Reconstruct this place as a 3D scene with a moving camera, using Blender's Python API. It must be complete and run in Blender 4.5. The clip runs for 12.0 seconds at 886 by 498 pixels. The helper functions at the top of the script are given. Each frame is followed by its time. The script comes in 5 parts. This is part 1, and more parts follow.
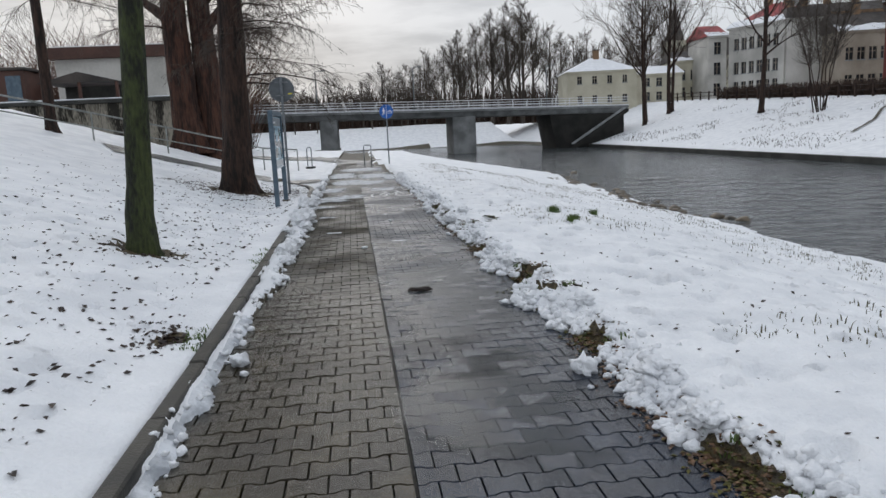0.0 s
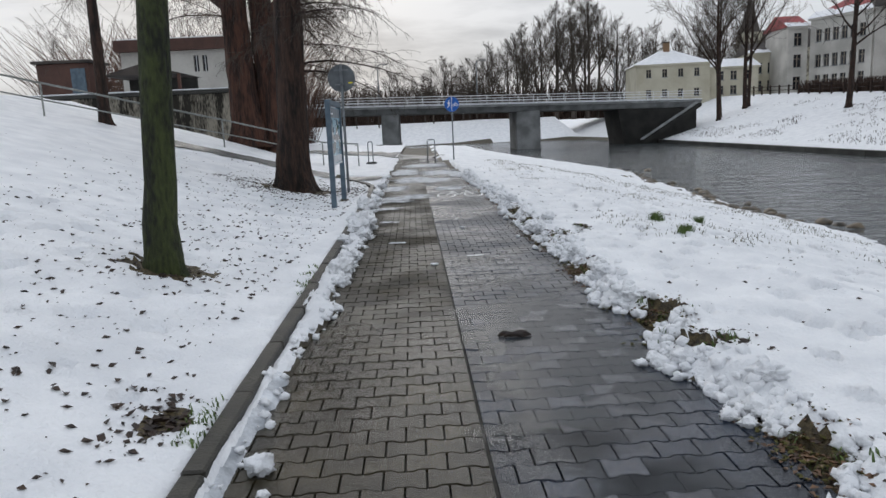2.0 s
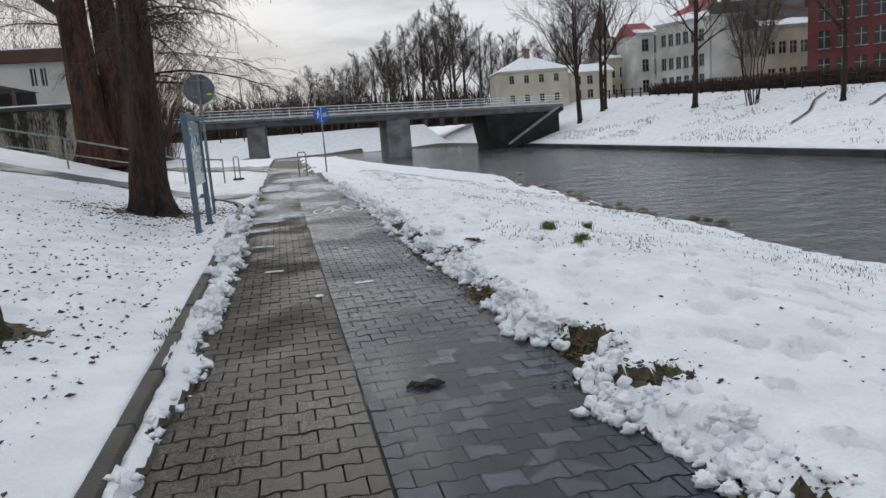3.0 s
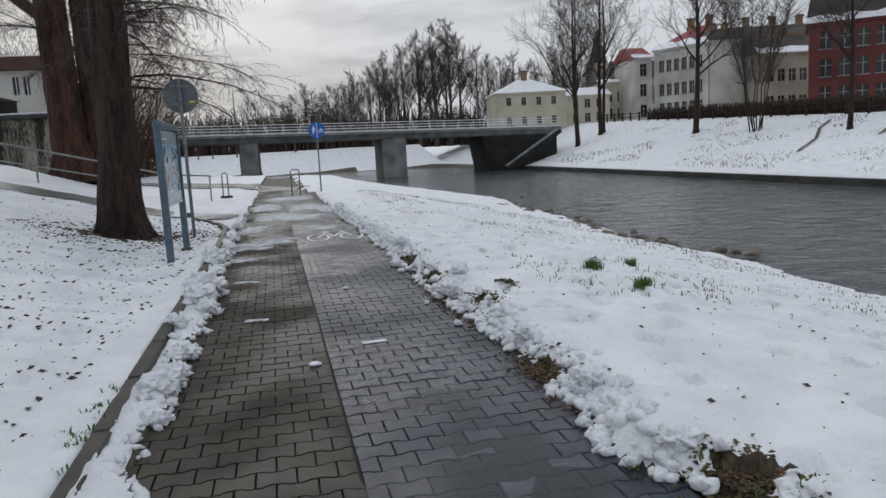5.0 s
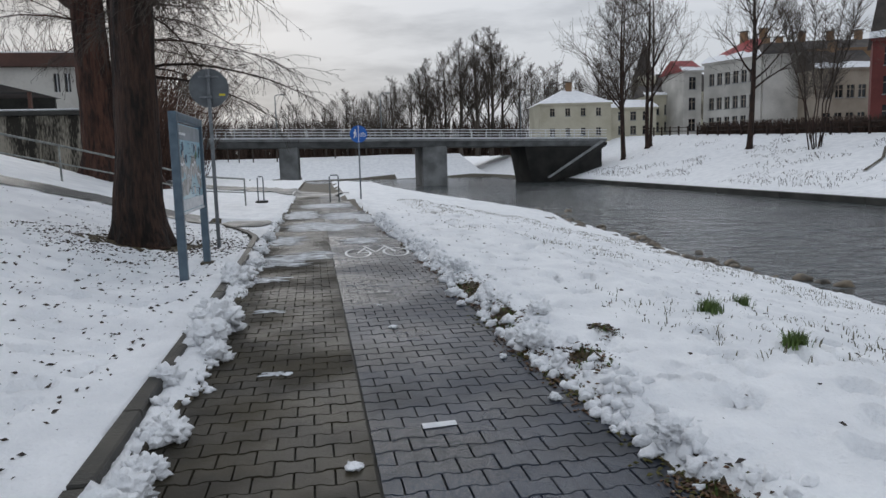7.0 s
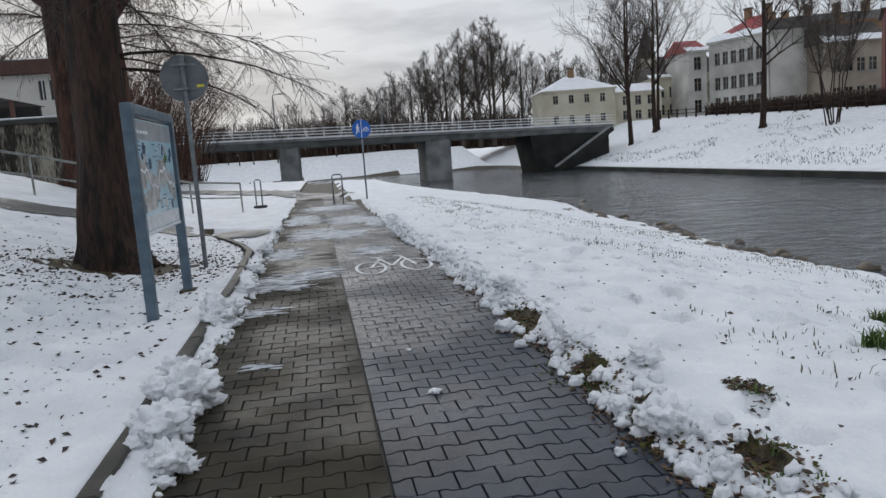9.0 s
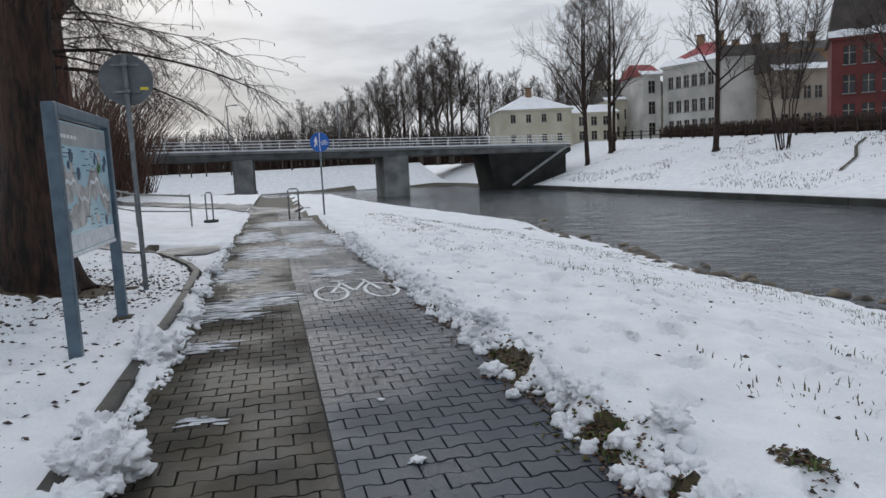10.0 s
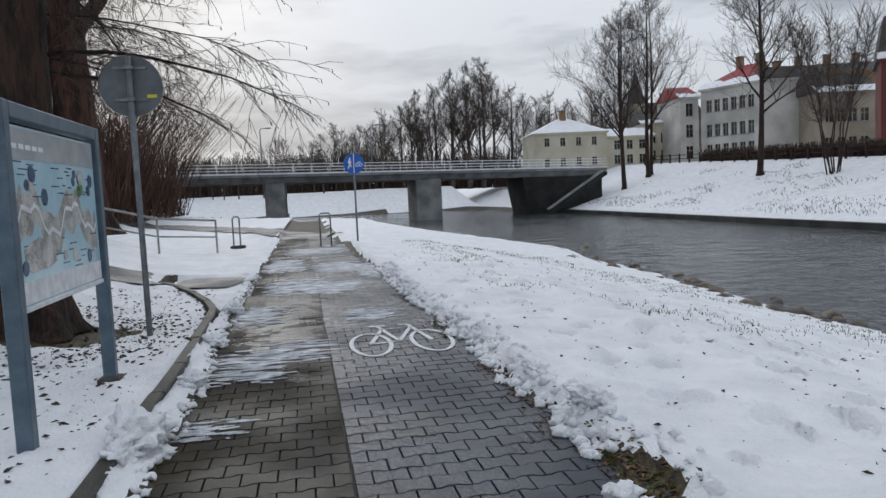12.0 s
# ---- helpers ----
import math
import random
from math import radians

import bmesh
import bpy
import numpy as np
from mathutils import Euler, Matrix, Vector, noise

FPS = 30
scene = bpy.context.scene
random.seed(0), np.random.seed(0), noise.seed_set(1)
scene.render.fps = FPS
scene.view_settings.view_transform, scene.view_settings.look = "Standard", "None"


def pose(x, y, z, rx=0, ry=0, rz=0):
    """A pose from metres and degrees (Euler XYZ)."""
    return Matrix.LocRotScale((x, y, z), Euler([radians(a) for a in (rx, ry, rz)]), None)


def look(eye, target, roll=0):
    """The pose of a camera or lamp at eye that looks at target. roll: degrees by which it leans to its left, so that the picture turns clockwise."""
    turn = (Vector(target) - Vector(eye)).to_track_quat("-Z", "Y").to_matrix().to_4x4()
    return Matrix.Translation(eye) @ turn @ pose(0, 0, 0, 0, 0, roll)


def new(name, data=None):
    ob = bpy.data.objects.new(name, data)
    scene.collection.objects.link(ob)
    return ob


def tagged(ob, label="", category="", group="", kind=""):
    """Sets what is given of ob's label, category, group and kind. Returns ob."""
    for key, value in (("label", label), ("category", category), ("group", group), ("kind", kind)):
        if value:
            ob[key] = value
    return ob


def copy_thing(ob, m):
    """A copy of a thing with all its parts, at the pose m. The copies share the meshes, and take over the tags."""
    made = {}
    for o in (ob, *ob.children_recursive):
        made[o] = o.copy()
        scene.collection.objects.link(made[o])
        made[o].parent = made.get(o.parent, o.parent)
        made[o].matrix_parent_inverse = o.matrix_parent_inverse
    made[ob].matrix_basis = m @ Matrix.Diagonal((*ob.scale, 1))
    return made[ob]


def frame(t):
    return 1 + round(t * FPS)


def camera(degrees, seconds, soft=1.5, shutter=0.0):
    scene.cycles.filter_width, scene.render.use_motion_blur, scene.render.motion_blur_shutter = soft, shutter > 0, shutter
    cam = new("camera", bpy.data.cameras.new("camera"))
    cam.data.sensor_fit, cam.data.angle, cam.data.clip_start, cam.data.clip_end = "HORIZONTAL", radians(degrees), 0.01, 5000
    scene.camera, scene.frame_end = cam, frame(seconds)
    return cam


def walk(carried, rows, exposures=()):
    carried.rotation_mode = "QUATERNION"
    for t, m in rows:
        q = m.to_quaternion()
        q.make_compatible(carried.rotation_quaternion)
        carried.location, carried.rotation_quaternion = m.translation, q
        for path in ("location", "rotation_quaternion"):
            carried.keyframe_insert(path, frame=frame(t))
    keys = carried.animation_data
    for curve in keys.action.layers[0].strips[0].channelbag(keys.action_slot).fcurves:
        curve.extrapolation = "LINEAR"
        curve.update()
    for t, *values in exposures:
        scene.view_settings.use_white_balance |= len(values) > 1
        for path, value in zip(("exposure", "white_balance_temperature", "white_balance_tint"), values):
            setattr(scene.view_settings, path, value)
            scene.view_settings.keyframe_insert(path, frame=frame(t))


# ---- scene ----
cam = camera(63.4, 12.0)
PATH = [
    (0, (-0.484, 0.061, 1.619), (-0.272, 2.022, 1.288), -2.8),
    (0.5, (-0.476, 0.556, 1.606), (-0.311, 2.517, 1.254), -3.4),
    (1, (-0.539, 1.096, 1.585), (-0.217, 3.037, 1.228), 0.6),
    (1.5, (-0.627, 1.567, 1.553), (-0.431, 3.524, 1.192), -3.2),
    (2, (-0.609, 1.975, 1.585), (-0.56, 3.946, 1.248), -2.6),
    (2.5, (-0.674, 2.476, 1.593), (-0.244, 4.395, 1.232), -2.8),
    (3, (-0.661, 2.88, 1.615), (-0.27, 4.812, 1.281), -4.4),
    (3.5, (-0.632, 3.43, 1.612), (-0.13, 5.345, 1.328), -0.6),
    (5.5, (-0.644, 5.297, 1.564), (-0.236, 7.235, 1.284), -3.7),
    (6, (-0.7, 5.815, 1.55), (-0.157, 7.72, 1.276), -0.7),
    (6.5, (-0.634, 6.278, 1.507), (-0.169, 8.206, 1.246), -3.8),
    (7, (-0.606, 6.713, 1.524), (-0.28, 8.671, 1.274), -1.6),
    (9, (-0.596, 8.749, 1.513), (-0.286, 10.706, 1.247), -4.2),
    (9.5, (-0.636, 9.136, 1.48), (-0.369, 11.102, 1.231), -2.0),
    (10, (-0.625, 9.596, 1.519), (-0.188, 11.535, 1.29), -2.9),
    (10.5, (-0.604, 10.049, 1.522), (-0.325, 12.013, 1.264), -2.4),
    (11, (-0.671, 10.493, 1.538), (-0.197, 12.422, 1.297), -2.0),
    (11.5, (-0.652, 10.904, 1.526), (-0.316, 12.868, 1.358), -4.5),
    (12, (-0.602, 11.325, 1.531), (-0.242, 13.285, 1.371), -2.7),
]
walk(cam, [(t, look(eye, target, roll)) for t, eye, target, roll in PATH], [(0, -0.28, 6500, 10), (2.5, -0.25, 6500, 10), (5.5, -0.48, 6440, 10), (9, -0.40, 6400, 10), (12, -0.37, 6330, 10)])

# ---- world, sun, exposure ----
world = bpy.data.worlds.new("overcast_sky")
scene.world = world
world.use_nodes = True


def build_sky():
    nt = world.node_tree
    nt.nodes.clear()
    n = nt.nodes.new
    out, bg = n("ShaderNodeOutputWorld"), n("ShaderNodeBackground")
    sky = n("ShaderNodeTexSky")
    sky.sky_type, sky.sun_disc = "NISHITA", False
    sky.sun_elevation, sky.sun_rotation = radians(24), radians(-12)
    sky.dust_density = 3
    tc, mp = n("ShaderNodeTexCoord"), n("ShaderNodeMapping")
    mp.inputs["Scale"].default_value = (1.6, 1.6, 7.5)
    mp.inputs["Location"].default_value = (0.7, 0.2, 0.35)
    noi = n("ShaderNodeTexNoise")
    noi.inputs["Scale"].default_value, noi.inputs["Detail"].default_value, noi.inputs["Roughness"].default_value = 1.5, 7, 0.55
    ramp = n("ShaderNodeValToRGB")
    e = ramp.color_ramp.elements
    e[0].position, e[0].color = 0.36, (0.285, 0.308, 0.345, 1)
    e[1].position, e[1].color = 0.66, (0.66, 0.69, 0.735, 1)
    mid = ramp.color_ramp.elements.new(0.5)
    mid.color = (0.42, 0.45, 0.495, 1)
    # brighter gap in the clouds low over the horizon
    sep = n("ShaderNodeSeparateXYZ")
    low = n("ShaderNodeMapRange")
    low.inputs["From Min"].default_value, low.inputs["From Max"].default_value = 0.30, 0.08
    low.inputs["To Min"].default_value, low.inputs["To Max"].default_value = 0.0, 0.30
    addm = n("ShaderNodeMath")
    addm.operation = "MULTIPLY_ADD"
    addm.inputs[2].default_value = 0.0
    sumn = n("ShaderNodeMath")
    sumn.operation = "ADD"
    mul = n("ShaderNodeMixRGB")
    mul.blend_type, mul.inputs[0].default_value = "MIX", 0.95
    sc = n("ShaderNodeMixRGB")
    sc.blend_type, sc.inputs[0].default_value, sc.inputs[2].default_value = "MULTIPLY", 1.0, (0.12, 0.12, 0.12, 1)
    L = nt.links.new
    L(tc.outputs["Generated"], mp.inputs["Vector"])
    L(mp.outputs[0], noi.inputs["Vector"])
    L(tc.outputs["Generated"], sep.inputs[0])
    L(sep.outputs["Z"], low.inputs["Value"])
    L(low.outputs[0], addm.inputs[0])
    L(noi.outputs["Fac"], addm.inputs[1])
    L(addm.outputs[0], sumn.inputs[0])
    L(noi.outputs["Fac"], sumn.inputs[1])
    L(sumn.outputs[0], ramp.inputs[0])
    L(sky.outputs[0], sc.inputs[1])
    L(sc.outputs[0], mul.inputs[1])
    L(ramp.outputs[0], mul.inputs[2])
    # an overcast sky grows brighter towards the zenith
    zen = n("ShaderNodeMapRange")
    zen.inputs["From Min"].default_value, zen.inputs["From Max"].default_value = 0.0, 1.0
    zen.inputs["To Min"].default_value, zen.inputs["To Max"].default_value = 1.2, 2.5
    L(sep.outputs["Z"], zen.inputs["Value"])
    vm = n("ShaderNodeVectorMath")
    vm.operation = "SCALE"
    L(mul.outputs[0], vm.inputs[0])
    L(zen.outputs[0], vm.inputs["Scale"])
    L(vm.outputs[0], bg.inputs[0])
    bg.inputs[1].default_value = SKY_STRENGTH
    L(bg.outputs[0], out.inputs[0])


SKY_STRENGTH = 0.92
build_sky()
sun = new("sun", bpy.data.lights.new("sun", "SUN"))
sun.data.energy, sun.data.angle, sun.data.color = 0.7, radians(40), (1.0, 0.98, 0.95)
sun.matrix_world = look((-12, 55, 30), (0, 0, 0))


# ---- materials ----
def material(name, a, b, scale=4.0, rough=0.7, bump=0.2, bscale=None, detail=6, metallic=0.0, per_piece=0.0, rough2=None, contrast=(0.35, 0.65), stretch=(1, 1, 1), fine=0.25, per_island=False, bdist=0.02, spec=0.5):
    """Two-tone surface with variation at two scales, relief and optional variation from piece to piece."""
    m = bpy.data.materials.new(name)
    m.use_nodes = True
    nt = m.node_tree
    n, L = nt.nodes.new, nt.links.new
    p = nt.nodes["Principled BSDF"]
    tc, mp = n("ShaderNodeTexCoord"), n("ShaderNodeMapping")
    mp.inputs["Scale"].default_value = stretch
    geo = n("ShaderNodeNewGeometry")
    L(geo.outputs["Position"], mp.inputs["Vector"])
    n1 = n("ShaderNodeTexNoise")
    n1.inputs["Scale"].default_value, n1.inputs["Detail"].default_value = scale, detail
    n2 = n("ShaderNodeTexNoise")
    n2.inputs["Scale"].default_value, n2.inputs["Detail"].default_value = bscale or scale * 9, 4
    L(mp.outputs[0], n1.inputs["Vector"])
    L(mp.outputs[0], n2.inputs["Vector"])
    mixf = n("ShaderNodeMath")
    mixf.operation, mixf.inputs[1].default_value = "MULTIPLY_ADD", fine
    sub = n("ShaderNodeMath")
    sub.operation, sub.inputs[1].default_value = "SUBTRACT", 0.5
    L(n2.outputs["Fac"], sub.inputs[0])
    L(sub.outputs[0], mixf.inputs[0])
    L(n1.outputs["Fac"], mixf.inputs[2])
    ramp = n("ShaderNodeValToRGB")
    e = ramp.color_ramp.elements
    e[0].position, e[0].color = contrast[0], (*a, 1)
    e[1].position, e[1].color = contrast[1], (*b, 1)
    L(mixf.outputs[0], ramp.inputs[0])
    col = ramp.outputs[0]
    if per_piece:
        rnd = geo.outputs["Random Per Island"] if per_island else n("ShaderNodeObjectInfo").outputs["Random"]
        mr = n("ShaderNodeMapRange")
        mr.inputs["To Min"].default_value, mr.inputs["To Max"].default_value = 1 - per_piece, 1 + per_piece
        L(rnd, mr.inputs["Value"])
        hsv = n("ShaderNodeHueSaturation")
        L(mr.outputs[0], hsv.inputs["Value"])
        L(col, hsv.inputs["Color"])
        col = hsv.outputs[0]
    L(col, p.inputs["Base Color"])
    p.inputs["Metallic"].default_value = metallic
    p.inputs["Specular IOR Level"].default_value = spec
    if rough2 is None:
        p.inputs["Roughness"].default_value = rough
    else:
        n3 = n("ShaderNodeTexNoise")
        n3.inputs["Scale"].default_value, n3.inputs["Detail"].default_value = scale * 0.35, 5
        L(mp.outputs[0], n3.inputs["Vector"])
        mr2 = n("ShaderNodeMapRange")
        mr2.inputs["From Min"].default_value, mr2.inputs["From Max"].default_value = 0.4, 0.6
        mr2.inputs["To Min"].default_value, mr2.inputs["To Max"].default_value = rough, rough2
        L(n3.outputs["Fac"], mr2.inputs["Value"])
        L(mr2.outputs[0], p.inputs["Roughness"])
    if bump:
        bp = n("ShaderNodeBump")
        bp.inputs["Strength"].default_value, bp.inputs["Distance"].default_value = bump, bdist
        L(n2.outputs["Fac"], bp.inputs["Height"])
        L(bp.outputs[0], p.inputs["Normal"])
    return m


def wet_zone(m, y0, y1, wet, dry):
    """Meltwater film on the first stretch of the path, drying out between y0 and y1: it alters the gloss only."""
    nt = m.node_tree
    n, L = nt.nodes.new, nt.links.new
    p = nt.nodes["Principled BSDF"]
    old = p.inputs["Roughness"].links[0].from_socket
    geo, sep, noi = n("ShaderNodeNewGeometry"), n("ShaderNodeSeparateXYZ"), n("ShaderNodeTexNoise")
    noi.inputs["Scale"].default_value = 0.9
    wob = n("ShaderNodeMath")
    wob.operation, wob.inputs[1].default_value = "MULTIPLY_ADD", 5.0
    mr, mul = n("ShaderNodeMapRange"), n("ShaderNodeMath")
    mr.inputs["From Min"].default_value, mr.inputs["From Max"].default_value = y0 + 2.5, y1 + 2.5
    mr.inputs["To Min"].default_value, mr.inputs["To Max"].default_value = wet, dry
    mul.operation = "MULTIPLY"
    L(geo.outputs["Position"], sep.inputs[0])
    L(geo.outputs["Position"], noi.inputs["Vector"])
    L(noi.outputs["Fac"], wob.inputs[0])
    L(sep.outputs["Y"], wob.inputs[2])
    L(wob.outputs[0], mr.inputs["Value"])
    L(mr.outputs[0], mul.inputs[0])
    L(old, mul.inputs[1])
    L(mul.outputs[0], p.inputs["Roughness"])


M_SNOW = material("snow", (0.77, 0.785, 0.81), (0.90, 0.91, 0.925), 1.6, 0.65, 0.8, 38)
M_SLUSH = material("slush", (0.30, 0.32, 0.35), (0.72, 0.75, 0.79), 5, 0.35, 0.5, 45)
M_DIRT = material("wet_earth", (0.035, 0.028, 0.02), (0.10, 0.085, 0.05), 9, 0.7, 0.8, 60)
M_LITTER = material("wet_leaf_litter", (0.030, 0.022, 0.012), (0.115, 0.085, 0.035), 22, 0.65, 0.9, 80)
M_PAVE_L = material("brown_grey_concrete_paver", (0.012, 0.0095, 0.005), (0.037, 0.030, 0.016), 2.2, 0.32, 0.22, 120, per_piece=0.3, rough2=0.62, spec=0.33)
wet_zone(M_PAVE_L, 7.0, 9.5, 0.40, 1.3)
M_PAVE_R = material("slate_grey_concrete_paver", (0.008, 0.012, 0.021), (0.027, 0.037, 0.059), 1.6, 0.12, 0.30, 120, per_piece=0.16, rough2=0.55, spec=0.62)
wet_zone(M_PAVE_R, 7.5, 9.5, 0.42, 1.0)
M_JOINT = material("mossy_joint_sand", (0.006, 0.006, 0.004), (0.022, 0.022, 0.012), 14, 0.6, 0.5, 90)
M_KERB = material("weathered_concrete_kerb", (0.010, 0.009, 0.006), (0.046, 0.041, 0.030), 3.5, 0.5, 0.5, 70, per_piece=0.15)
M_CONC = material("grey_concrete", (0.16, 0.165, 0.165), (0.30, 0.31, 0.31), 0.7, 0.8, 0.3, 20)
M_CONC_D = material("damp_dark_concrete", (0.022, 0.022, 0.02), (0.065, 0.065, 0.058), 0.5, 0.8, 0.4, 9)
# damp concrete with the shade under the bridge deck put into its base colour
M_ABUT = material("deck_shaded_damp_concrete", (0.007, 0.007, 0.006), (0.024, 0.023, 0.020), 0.6, 0.85, 0.4, 9)
M_WALL = material("streaked_old_plaster", (0.022, 0.019, 0.013), (0.34, 0.31, 0.25), 1.0, 0.85, 0.5, 14, stretch=(1.6, 1, 0.3), contrast=(0.44, 0.62), fine=0.5)
M_BARK_G = material("algae_green_bark", (0.010, 0.012, 0.006), (0.052, 0.066, 0.018), 5, 0.9, 1.0, 34, stretch=(1, 1, 0.3), bdist=0.06, fine=0.6)
M_BARK = material("dark_furrowed_bark", (0.010, 0.006, 0.0042), (0.056, 0.029, 0.019), 7, 0.9, 1.0, 26, stretch=(1, 1, 0.18), bdist=0.09, fine=0.7)
M_BARK_R = material("red_brown_bark", (0.018, 0.008, 0.005), (0.090, 0.038, 0.023), 5, 0.9, 1.0, 16, stretch=(1, 1, 0.18), bdist=0.12, fine=0.7)
M_TWIG = material("brown_twigs", (0.045, 0.034, 0.028), (0.10, 0.078, 0.062), 2, 0.9, 0)
M_TWIG_F = material("grey_brown_far_twigs", (0.050, 0.040, 0.033), (0.105, 0.086, 0.070), 0.3, 0.9, 0)
M_STEEL = material("galvanised_steel", (0.13, 0.145, 0.155), (0.22, 0.235, 0.25), 9, 0.5, 0.1, 60, metallic=0.4)
M_SIGNBACK = material("grey_sign_back", (0.085, 0.095, 0.105), (0.125, 0.14, 0.15), 4, 0.5, 0.1, 40)
M_BLUEGREY = material("blue_grey_painted_steel", (0.055, 0.088, 0.12), (0.095, 0.14, 0.178), 6, 0.4, 0.15, 60)
M_BLUE = material("blue_sign_face", (0.01, 0.10, 0.42), (0.015, 0.14, 0.52), 3, 0.4, 0)
M_WHITE = material("white_paint", (0.62, 0.64, 0.66), (0.82, 0.83, 0.84), 12, 0.5, 0.3, 70)
M_RAIL = material("weathered_rail_paint", (0.16, 0.17, 0.16), (0.30, 0.31, 0.29), 8, 0.5, 0.2, 50)
M_YELLOW = material("yellow_sticker", (0.6, 0.5, 0.02), (0.7, 0.6, 0.05), 5, 0.5, 0)
M_GRASS = material("green_grass", (0.045, 0.085, 0.015), (0.11, 0.17, 0.035), 9, 0.6, 0)
M_STRAW = material("dry_grass", (0.05, 0.048, 0.024), (0.15, 0.13, 0.07), 9, 0.7, 0)
M_LEAF = material("rotten_leaf", (0.018, 0.012, 0.010), (0.06, 0.035, 0.022), 14, 0.6, 0)
M_LEAF_B = material("brown_wet_leaf", (0.05, 0.024, 0.012), (0.19, 0.10, 0.045), 30, 0.5, 0)
M_MOSS = material("yellow_green_moss", (0.045, 0.045, 0.008), (0.13, 0.115, 0.025), 30, 0.8, 0.5, 90)
M_STONE = material("river_stone", (0.03, 0.027, 0.022), (0.17, 0.13, 0.085), 3, 0.5, 0.5, 30)
M_ASPH = material("wet_asphalt", (0.035, 0.037, 0.04), (0.085, 0.088, 0.09), 2.5, 0.35, 0.4, 80, rough2=0.6)
M_PL_WHITE = material("off_white_plaster", (0.40, 0.385, 0.35), (0.60, 0.58, 0.535), 0.3, 0.85, 0.1, 6)
M_PL_YEL = material("pale_yellow_plaster", (0.46, 0.425, 0.32), (0.60, 0.565, 0.45), 0.3, 0.85, 0.1, 6)
M_PL_BEIGE = material("grey_beige_plaster", (0.24, 0.20, 0.155), (0.36, 0.31, 0.25), 0.3, 0.85, 0.1, 6)
M_PL_RED = material("dark_red_plaster", (0.085, 0.02, 0.018), (0.15, 0.038, 0.032), 0.3, 0.85, 0.1, 6)
M_PL_BROWN = material("ochre_brown_plaster", (0.20, 0.125, 0.07), (0.31, 0.20, 0.12), 0.3, 0.85, 0.1, 6)
M_ROOF_R = material("red_roof_sheet", (0.22, 0.028, 0.032), (0.34, 0.05, 0.05), 0.5, 0.6, 0.2, 8)
M_ROOF_D = material("dark_roof_tiles", (0.035, 0.030, 0.028), (0.085, 0.07, 0.06), 0.6, 0.8, 0.4, 9)
M_FASCIA = material("brown_roof_fascia", (0.060, 0.028, 0.020), (0.11, 0.05, 0.035), 0.6, 0.7, 0.1, 9)
M_GLASS = material("dark_window_glass", (0.012, 0.014, 0.017), (0.03, 0.034, 0.04), 0.4, 0.08, 0)
M_BROWNBUSH = material("bare_brown_hedge", (0.035, 0.022, 0.015), (0.09, 0.055, 0.04), 1.5, 0.95, 0)
M_THICKET = material("red_brown_brush", (0.05, 0.026, 0.019), (0.16, 0.088, 0.062), 0.5, 0.9, 0)
M_PANEL = material("pale_blue_printed_panel", (0.34, 0.55, 0.66), (0.52, 0.70, 0.76), 2.2, 0.18, 0)
M_PANEL_G = material("grey_print", (0.30, 0.33, 0.34), (0.42, 0.44, 0.45), 4, 0.2, 0)
M_PANEL_M = material("map_print", (0.24, 0.23, 0.21), (0.60, 0.59, 0.56), 7, 0.2, 0, fine=0.6)
M_INK = material("dark_blue_ink", (0.02, 0.05, 0.10), (0.06, 0.11, 0.18), 18, 0.25, 0)
M_INK_G = material("green_ink", (0.03, 0.12, 0.03), (0.09, 0.24, 0.07), 18, 0.25, 0)


def water_material():
    m = bpy.data.materials.new("river_water")
    m.use_nodes = True
    nt = m.node_tree
    n, L = nt.nodes.new, nt.links.new
    p = nt.nodes["Principled BSDF"]
    p.inputs["Base Color"].default_value = (0.062, 0.069, 0.071, 1)
    p.inputs["Roughness"].default_value = 0.12
    p.inputs["IOR"].default_value = 1.33
    geo, mp = n("ShaderNodeNewGeometry"), n("ShaderNodeMapping")
    mp.inputs["Scale"].default_value = (0.6, 0.7, 1)
    L(geo.outputs["Position"], mp.inputs["Vector"])
    a, b = n("ShaderNodeTexNoise"), n("ShaderNodeTexNoise")
    a.inputs["Scale"].default_value, a.inputs["Detail"].default_value = 1.1, 7
    b.inputs["Scale"].default_value, b.inputs["Detail"].default_value = 0.18, 3
    L(mp.outputs[0], a.inputs["Vector"])
    L(mp.outputs[0], b.inputs["Vector"])
    mr = n("ShaderNodeMapRange")
    mr.inputs["From Min"].default_value, mr.inputs["From Max"].default_value = 0.3, 0.7
    mr.inputs["To Min"].default_value, mr.inputs["To Max"].default_value = 0.35, 1.0
    L(b.outputs["Fac"], mr.inputs["Value"])
    bp = n("ShaderNodeBump")
    bp.inputs["Distance"].default_value = 0.5
    L(mr.outputs[0], bp.inputs["Strength"])
    L(a.outputs["Fac"], bp.inputs["Height"])
    L(bp.outputs[0], p.inputs["Normal"])
    return m


M_WATER = water_material()


# ---- mesh tools ----
def mesh_object(name, verts, faces, mats, parent=None, label="", smooth=False, index=None):
    me = bpy.data.meshes.new(name)
    me.from_pydata([tuple(v) for v in verts], [], faces)
    for m in mats if isinstance(mats, (list, tuple)) else [mats]:
        me.materials.append(m)
    if index is not None:
        me.polygons.foreach_set("material_index", index)
    if smooth:
        me.polygons.foreach_set("use_smooth", [True] * len(me.polygons))
    me.update()
    ob = new(name, me)
    if parent is not None:
        ob.parent = parent
    if label:
        ob["label"] = label
    return ob


